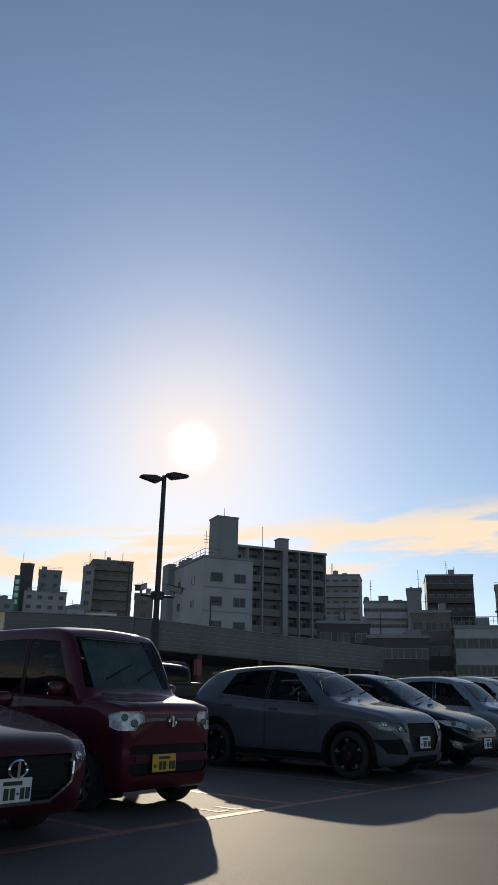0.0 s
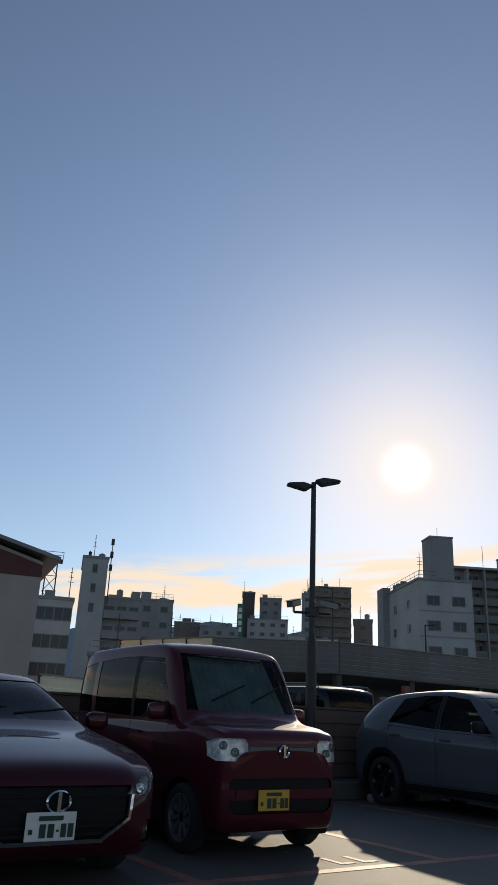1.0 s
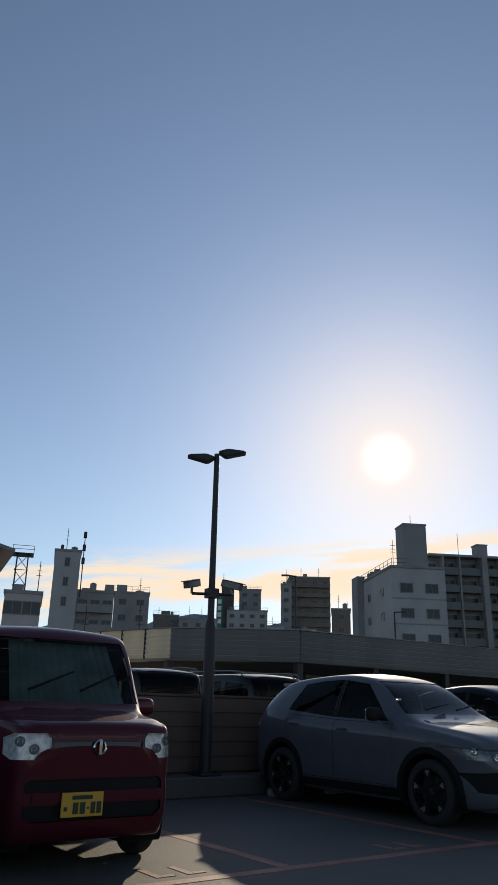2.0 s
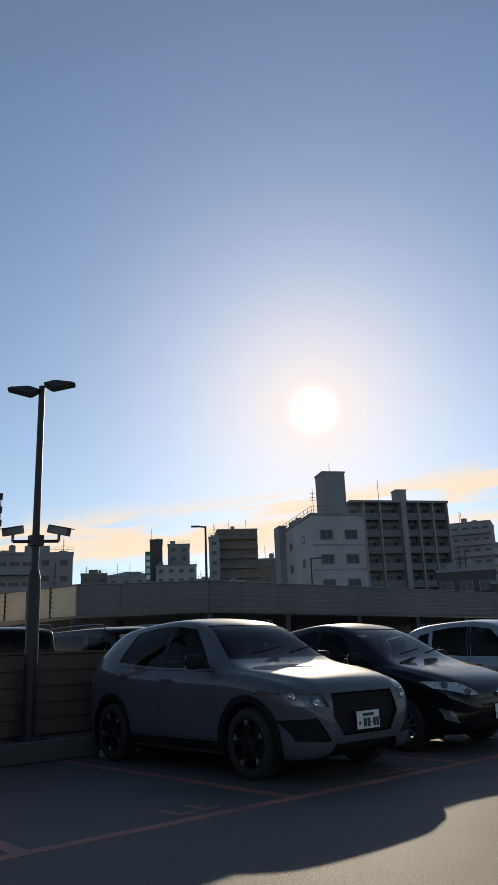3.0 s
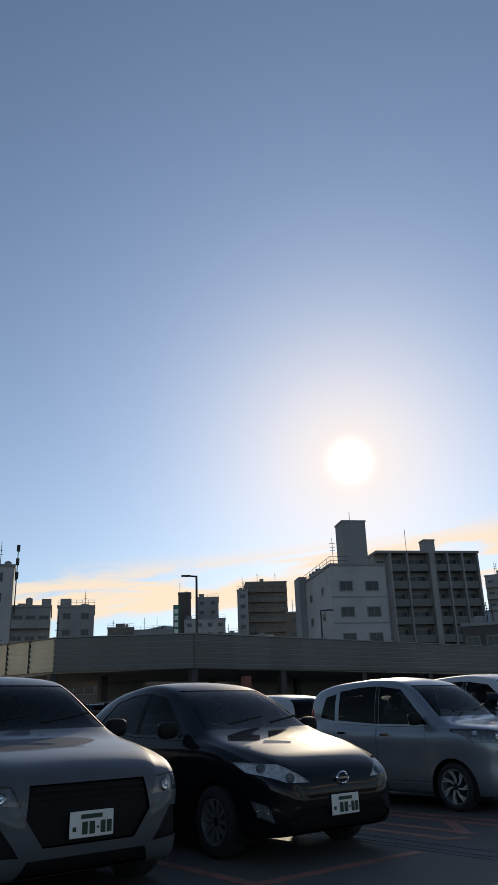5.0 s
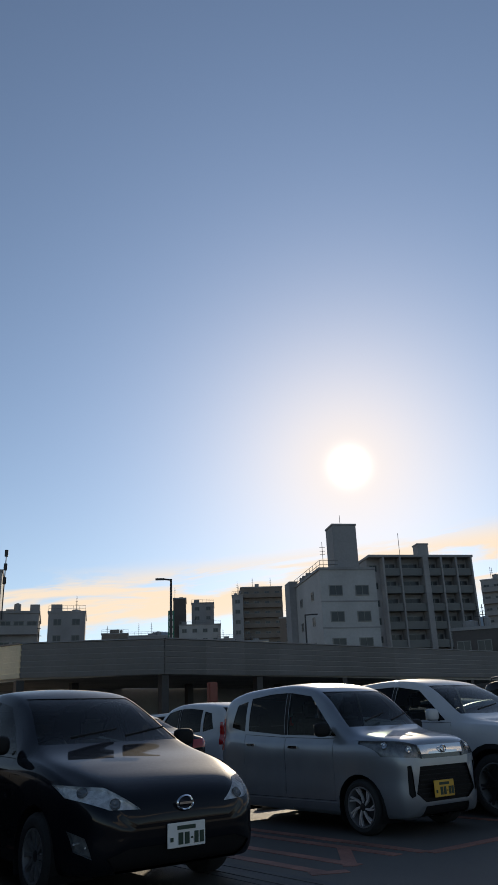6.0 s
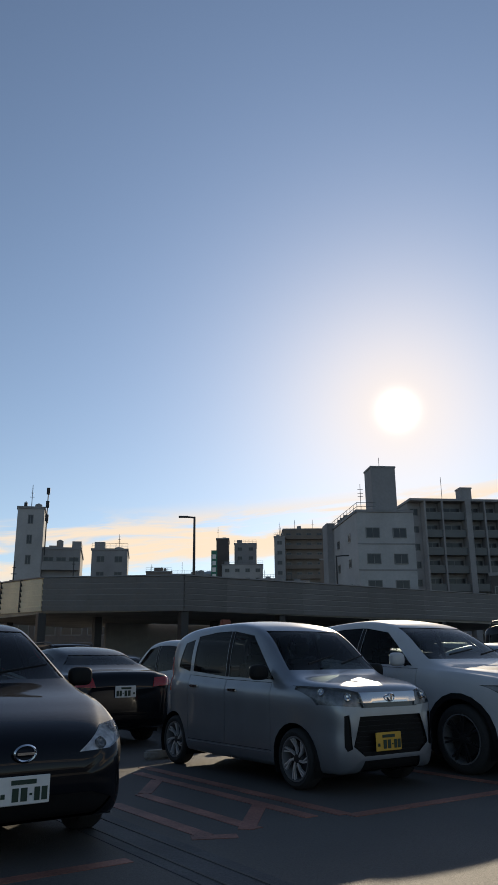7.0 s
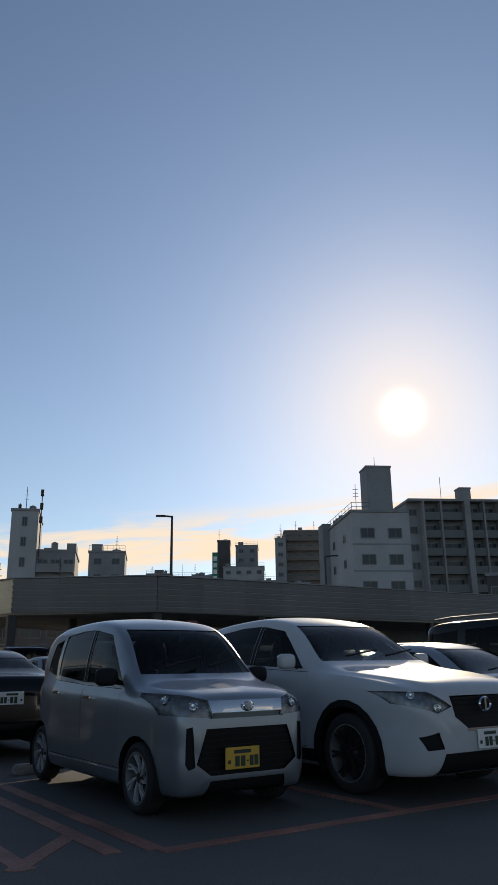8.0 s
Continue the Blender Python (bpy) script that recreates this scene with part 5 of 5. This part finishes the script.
# the white corner apartment house with its grey balcony wing
def corner_house():
    u, v = Vector((0.883, -0.47, 0)), Vector((0.47, 0.883, 0))
    m = Matrix(((u.x, v.x, 0, 71.2), (u.y, v.y, 0, 66.0), (0, 0, 1, 0), (0, 0, 0, 1)))
    th = thing("apartment_building", "white corner apartment house with roof tower and railed roof", "apartment building", m)
    slab_block(th, "wall", 0, 7.0, 0, 14, -10, 18.3, M_WHITEWALL)
    slab_block(th, "roof", -0.15, 7.0, -0.15, 14.15, 18.3, 18.6, M_GREYWALL)
    slab_block(th, "roof_tower", 3.2, 6.36, 4, 7.2, 18.6, 24.9, M_GREYWALL)
    slab_block(th, "tower_cap", 3.12, 6.44, 3.92, 7.28, 24.9, 25.12, M_GREYWALL)
    slab_block(th, "stair_stub", -0.9, 0.2, 12.6, 15.5, -10, 19.2, M_GREYWALL)
    for s in range(8):
        z = 15.2 - 3.1 * s
        window_unit(th, 1.0, z, 1.7, 1.25)
        window_unit(th, 4.3, z, 1.7, 1.25)
        window_unit(th, -4.6, z, 1.1, 1.1, 0.0, side=-0.0)
        window_unit(th, -10.4, z, 1.1, 1.1, 0.0, side=-0.0)
        slab_block(th, "floor_band", -0.06, 7.0, -0.06, -0.005, z - 0.75, z - 0.6, M_GREYWALL)
    bm = B()
    for k in range(9):
        tube(bm, (0.1, 0.1 + 1.7 * k, 18.6), (0.1, 0.1 + 1.7 * k, 19.5), 0.03, n=6)
    for z in (19.0, 19.5):
        tube(bm, (0.1, 0.1, z), (0.1, 13.8, z), 0.03, n=6)
        tube(bm, (0.1, 0.1, z), (2.4, 0.1, z), 0.03, n=6)
    part("roof_railing", bm, M_FRAME, th)
    for x, y, h in ((4.6, 5, 1.6), (1.8, 4.5, 2.2)):
        bm = B()
        tube(bm, (x, y, 18.6 if x < 2.4 else 24.9), (x, y, 18.6 + h + 2.0 if x < 2.4 else 24.9 + h), 0.035, n=6)
        if x < 2.4:
            for dz in (2.6, 3.0, 3.5):
                tube(bm, (x - 0.35, y, 18.6 + dz), (x + 0.35, y, 18.6 + dz), 0.03, n=6)
        part("antenna", bm, M_POST, th)
    for y in (9, 11, 12.5):
        bm = B()
        tube(bm, (1.0, y, 18.6), (1.0, y, 19.6), 0.45, n=14)
        part("roof_tank", bm, M_GREYWALL, th, smooth=True)


corner_house()


def balcony_block():
    """Grey apartment block behind the corner house: deep balconies between piers, a stair shaft and a roof box."""
    u, v = Vector((0.883, -0.47, 0)), Vector((0.47, 0.883, 0))
    m = Matrix(((u.x, v.x, 0, 98.6), (u.y, v.y, 0, 92.4), (0, 0, 1, 0), (0, 0, 0, 1)))
    th = thing("apartment_building", "grey apartment block with stacked balconies and a stair shaft", "apartment building", m)
    top_z = 27.6
    slab_block(th, "wall", 7.4, 26.3, 1.9, 18, -10, top_z, M_GREYWALL)
    slab_block(th, "roof", 7.2, 26.6, -0.2, 18.3, top_z, top_z + 0.4, M_GREYWALL)
    slab_block(th, "roof_box", 17.3, 19.3, 2.0, 4.2, top_z + 0.41, top_z + 2.7, M_GREYWALL)
    slab_block(th, "box_cap", 17.2, 19.4, 1.9, 4.3, top_z + 2.7, top_z + 2.95, M_GREYWALL)
    slab_block(th, "stair_shaft", 17.0, 18.0, -0.4, 1.89, -10, top_z - 0.01, M_GREYWALL)
    for x in (9.7, 12.8, 20.42, 23.22, 26.1):
        slab_block(th, "pier", x, x + 0.28, -0.15, 1.88, -10, top_z - 0.01, M_GREYWALL)
    for k in range(10):
        z = top_z - 3.05 * (k + 1)
        for a, b in ((10.0, 12.78), (13.1, 16.98), (18.02, 20.4), (20.72, 23.2), (23.52, 26.08)):
            balcony(th, a, b, z, 1.88, 1.75, M_RAILING)
            window_unit(th, a + 0.25, z + 0.1, b - a - 0.5, 2.1, 1.88)
        window_unit(th, 7.8, z + 0.8, 1.4, 1.2, 1.9)
    bm = B()
    tube(bm, (15.0, 5, top_z), (15.0, 5, top_z + 5.5), 0.05, n=6)
    part("antenna", bm, M_POST, th)


balcony_block()


def roof_mast(m, x, y, z0, z1, arms):
    th = thing("antenna_mast", "thin dark lattice antenna mast on a roof", "antenna mast", m @ Matrix.Translation((x, y, z0)))
    bm = B()
    h = z1 - z0
    tube(bm, (0, 0, 0), (0, 0, h), 0.09, 0.07, n=8)
    part("mast", bm, M_POST, th)
    for k in range(arms):
        bm = B()
        z = h * (0.55 + 0.4 * k / max(arms - 1, 1))
        box(bm, -0.25, 0.25, -0.2, 0.2, z - 0.5, z + 0.5)
        part("panel_antenna", bevelled(bm, 0.05), M_POST, th)
    return th


plain_building("brown tile apartment block with balconies", 38.6, 41.66, 235, 9.45, M_TANWALL, storeys=7, cols=4, balconies=True, turn=-6)
plain_building("narrow grey block beside the brown one", 37.94, 38.75, 230, 8.9, M_GREYWALL, storeys=5, cols=1)
plain_building("low cream house below the brown block", 38.3, 40.6, 215, 5.6, M_CREAM, storeys=3, cols=3)
plain_building("grey shop block with a stair tower", 34.8, 36.45, 255, 8.45, M_GREYWALL, storeys=3, cols=2)
plain_building("slim dark stair tower block", 33.46, 34.4, 252, 8.83, M_DARKWALL)
plain_building("pale lower wing beside the shop block", 33.9, 36.95, 250, 6.9, M_WHITEWALL, storeys=4, cols=4)
m_s, w_s = az_frame(33.1, 33.55, 248)
sg = thing("sign_board", "tall green sign board with white bars", "sign", m_s)
slab_block(sg, "board", 0, w_s, 0, 0.3, -10, zat(8.0, 248), M_GREEN)
for k in range(4):
    bm = B()
    z = zat(7.7, 248) - 2.1 * k
    box(bm, w_s * 0.2, w_s * 0.8, -0.03, -0.004, z - 1.4, z)
    part("bar", bm, M_SIGNW, sg)

m_a, w_a = az_frame(20.62, 22.5, 118)
plain_building("tall white stair tower of a flat block", 20.62, 22.5, 118, 10.7, M_WHITEWALL, storeys=3, cols=1, win=(0.8, 1.4))
roof_mast(m_a, w_a * 1.1, -0.4, zat(7.4, 118), zat(12.2, 118), 3)
roof_mast(m_a, w_a * 0.25, 2.0, zat(10.7, 118), zat(11.4, 118), 1)
plain_building("grey flat block with balconies and open corridor", 22.5, 25.2, 119, 7.85, M_GREYWALL, storeys=4, cols=3, balconies=True, roofbox=(0.75, 1.0, 1.6))
plain_building("plain grey block with flat roof", 25.3, 27.9, 150, 7.9, M_GREYWALL, storeys=3, cols=2, roofbox=(0.05, 0.35, 1.9))
plain_building("low brown house with water tank", 28.4, 30.3, 230, 6.4, M_TANWALL, storeys=1, cols=2, roofbox=(0.3, 0.65, 1.6))
plain_building("low grey house in the town", 30.3, 33.2, 225, 6.2, M_GREYWALL, storeys=1, cols=3, roofbox=(0.5, 0.7, 1.0))
plain_building("small flat roofed house", 36.9, 38.2, 210, 5.8, M_WHITEWALL, storeys=1, cols=1)
plain_building("white balcony flats beside the store", 18.84, 21.4, 88, 7.4, M_WHITEWALL, storeys=4, cols=2, balconies=False, win=(2.0, 1.5), eye=E_SECOND)
plain_building("low pale workshop behind the ramp", 21.0, 33.5, 70, 3.7, M_TANWALL, storeys=1, cols=7, win=(1.8, 1.0), depth=8)
plain_building("grey balcony flats in the distance", 56.7, 59.5, 215, 8.7, M_GREYWALL, storeys=5, cols=4, balconies=True, turn=5, eye=E_START)
plain_building("white long balcony flats in the distance", 59.8, 62.95, 150, 6.75, M_WHITEWALL, storeys=4, cols=6, balconies=True, eye=E_START)
plain_building("pale roof tower block with tank", 62.95, 64.0, 148, 7.65, M_GREYWALL, eye=E_START)
plain_building("dark brown high rise with balconies", 64.4, 67.75, 175, 8.65, M_DARKWALL, storeys=7, cols=5, balconies=True, turn=-4, eye=E_START)
plain_building("tall grey balcony flats by the street", 69.2, 72.5, 150, 7.6, M_GREYWALL, storeys=6, cols=4, balconies=True, eye=E_START)
plain_building("brown low brick house", 56.3, 60.2, 96, 5.2, M_DARKWALL, storeys=2, cols=3, eye=E_START)
plain_building("dark low shop with lit windows", 60.0, 64.3, 90, 4.2, M_DARKWALL, storeys=2, cols=5, eye=E_START)
plain_building("cream stepped house with flat roof", 63.2, 66.0, 100, 6.0, M_TANWALL, storeys=3, cols=3, eye=E_START)
plain_building("pale grey house by the deck", 66.2, 69.5, 94, 4.9, M_WHITEWALL, storeys=2, cols=4, eye=E_START)
plain_building("wide low house behind the deck", 68.0, 80.0, 105, 4.4, M_GREYWALL, storeys=2, cols=8, eye=E_START)
plain_building("small brown annex beside the corner house", 41.7, 43.1, 180, 7.1, M_TANWALL, storeys=2, cols=1)


def store():
    """The pale store with a shallow gable roof at the deck's far corner."""
    m, w = az_frame(6.0, 18.9, 46, 0.0, E_SECOND)
    th = thing("store_building", "pale beige store with maroon band and shallow metal roof", "building", m)
    zt = zat(9.6, 46)
    slab_block(th, "wall", 0, w, 0, 18, 0, zt, M_PINKWALL)
    bm = B()
    x1, x0 = w + 0.9, w - 9.0
    za, zb = zt + 0.35, zt + 0.35 + 0.26 * 9.9
    vs = [bm.verts.new(p) for y in (-0.8, 18.8) for p in ((x0, y, zb), (x1, y, za), (x1, y, za + 0.22), (x0, y, zb + 0.22))]
    bm.faces.new(vs[:4]), bm.faces.new(vs[4:])
    for i in range(4):
        bm.faces.new((vs[i], vs[(i + 1) % 4], vs[4 + (i + 1) % 4], vs[4 + i]))
    part("roof", bm, M_SLATE, th)
    bm = B()
    vs = [bm.verts.new(p) for y in (-0.06, -0.004) for p in ((x0, y, zt - 0.6), (w, y, zt - 0.6), (w, y, zt + 0.1), (x0, y, zb - 0.3))]
    bm.faces.new(vs[:4]), bm.faces.new(vs[4:])
    for i in range(4):
        bm.faces.new((vs[i], vs[(i + 1) % 4], vs[4 + (i + 1) % 4], vs[4 + i]))
    part("maroon_band", bm, M_MAROON, th, "maroon band under the eaves")
    bm = B()
    vs = [bm.verts.new(p) for y in (0.0, 18.0) for p in ((x0, y, zt - 0.02), (w, y, zt - 0.02), (w, y, zt + 0.3), (x0, y, zb - 0.05))]
    bm.faces.new(vs[:4]), bm.faces.new(vs[4:])
    for i in range(4):
        bm.faces.new((vs[i], vs[(i + 1) % 4], vs[4 + (i + 1) % 4], vs[4 + i]))
    part("gable_wall", bm, M_PINKWALL, th)


store()
# steel lattice tower beyond the store
m_l, w_l = az_frame(19.0, 20.1, 110, 0.0, E_SECOND)
lt = thing("lattice_tower", "grey steel lattice tower with a top platform", "tower", m_l)
bm = B()
zl0, zl1 = -10, zat(10.2, 110)
for a, b in ((0, 0), (w_l, 0), (0, w_l), (w_l, w_l)):
    tube(bm, (a, b, zl0), (a * 0.7 + 0.3, b * 0.7 + 0.3, zl1), 0.09, n=6)
part("leg_frame", bm, M_POST, lt)
bm = B()
nz_ = 14
for k in range(nz_):
    za, zb = zl0 + (zl1 - zl0) * k / nz_, zl0 + (zl1 - zl0) * (k + 1) / nz_
    tube(bm, (0.1, 0, za), (w_l - 0.2, 0, zb), 0.05, n=5)
    tube(bm, (w_l - 0.2, 0, za), (0.1, 0, zb), 0.05, n=5)
    tube(bm, (0.1, 0, zb), (w_l - 0.2, 0, zb), 0.05, n=5)
part("bracing", bm, M_POST, lt)
slab_block(lt, "platform", -0.4, w_l + 0.4, -0.4, w_l + 0.4, zl1, zl1 + 0.15, M_POST)
bm = B()
for z in (0.5, 1.0):
    for p, q in (((-0.4, -0.4), (w_l + 0.4, -0.4)), ((w_l + 0.4, -0.4), (w_l + 0.4, w_l + 0.4)), ((-0.4, -0.4), (-0.4, w_l + 0.4))):
        tube(bm, (*p, zl1 + 0.15 + z), (*q, zl1 + 0.15 + z), 0.04, n=5)
part("railing", bm, M_POST, lt)

# lower ramp wall beyond the fence
parapet(Vector((10.6, 29.0)), Vector((15.6, 24.2)), 0.0, 2.3, 0.0, 1.8, M_CREAM, "low cream corrugated wall beyond the fence", True)

# far hills, their distance haze put into the pale blue colour
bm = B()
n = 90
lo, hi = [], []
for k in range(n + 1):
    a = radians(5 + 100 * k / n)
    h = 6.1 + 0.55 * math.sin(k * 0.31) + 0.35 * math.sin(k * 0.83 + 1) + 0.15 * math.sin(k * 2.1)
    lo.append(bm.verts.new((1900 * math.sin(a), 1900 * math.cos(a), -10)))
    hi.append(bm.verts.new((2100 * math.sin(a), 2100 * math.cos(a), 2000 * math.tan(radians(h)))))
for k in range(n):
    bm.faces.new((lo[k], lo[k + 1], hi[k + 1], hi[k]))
tagged(part("backdrop", bm, M_HILL), "hills beyond the town with blue haze put into their colour", "hill", kind="structure")
# lamp at the right of the deck
single_lamp(36.5, 13.4, 0.0, 5.3, (-0.9, 0.3, 0))

def hydrant_box():
    th = thing("sign_post", "small red brown box on a dark post", "post", pose(26.4, 25.35, 0))
    bm = B()
    tube(bm, (0, 0, 0), (0, 0, 2.0), 0.05)
    part("post", bm, M_POST, th, smooth=True)
    bm = B()
    box(bm, -0.2, 0.2, -0.1, 0.1, 2.0, 2.75)
    part("box", bevelled(bm, 0.03, 2), M_RUST, th)


hydrant_box()
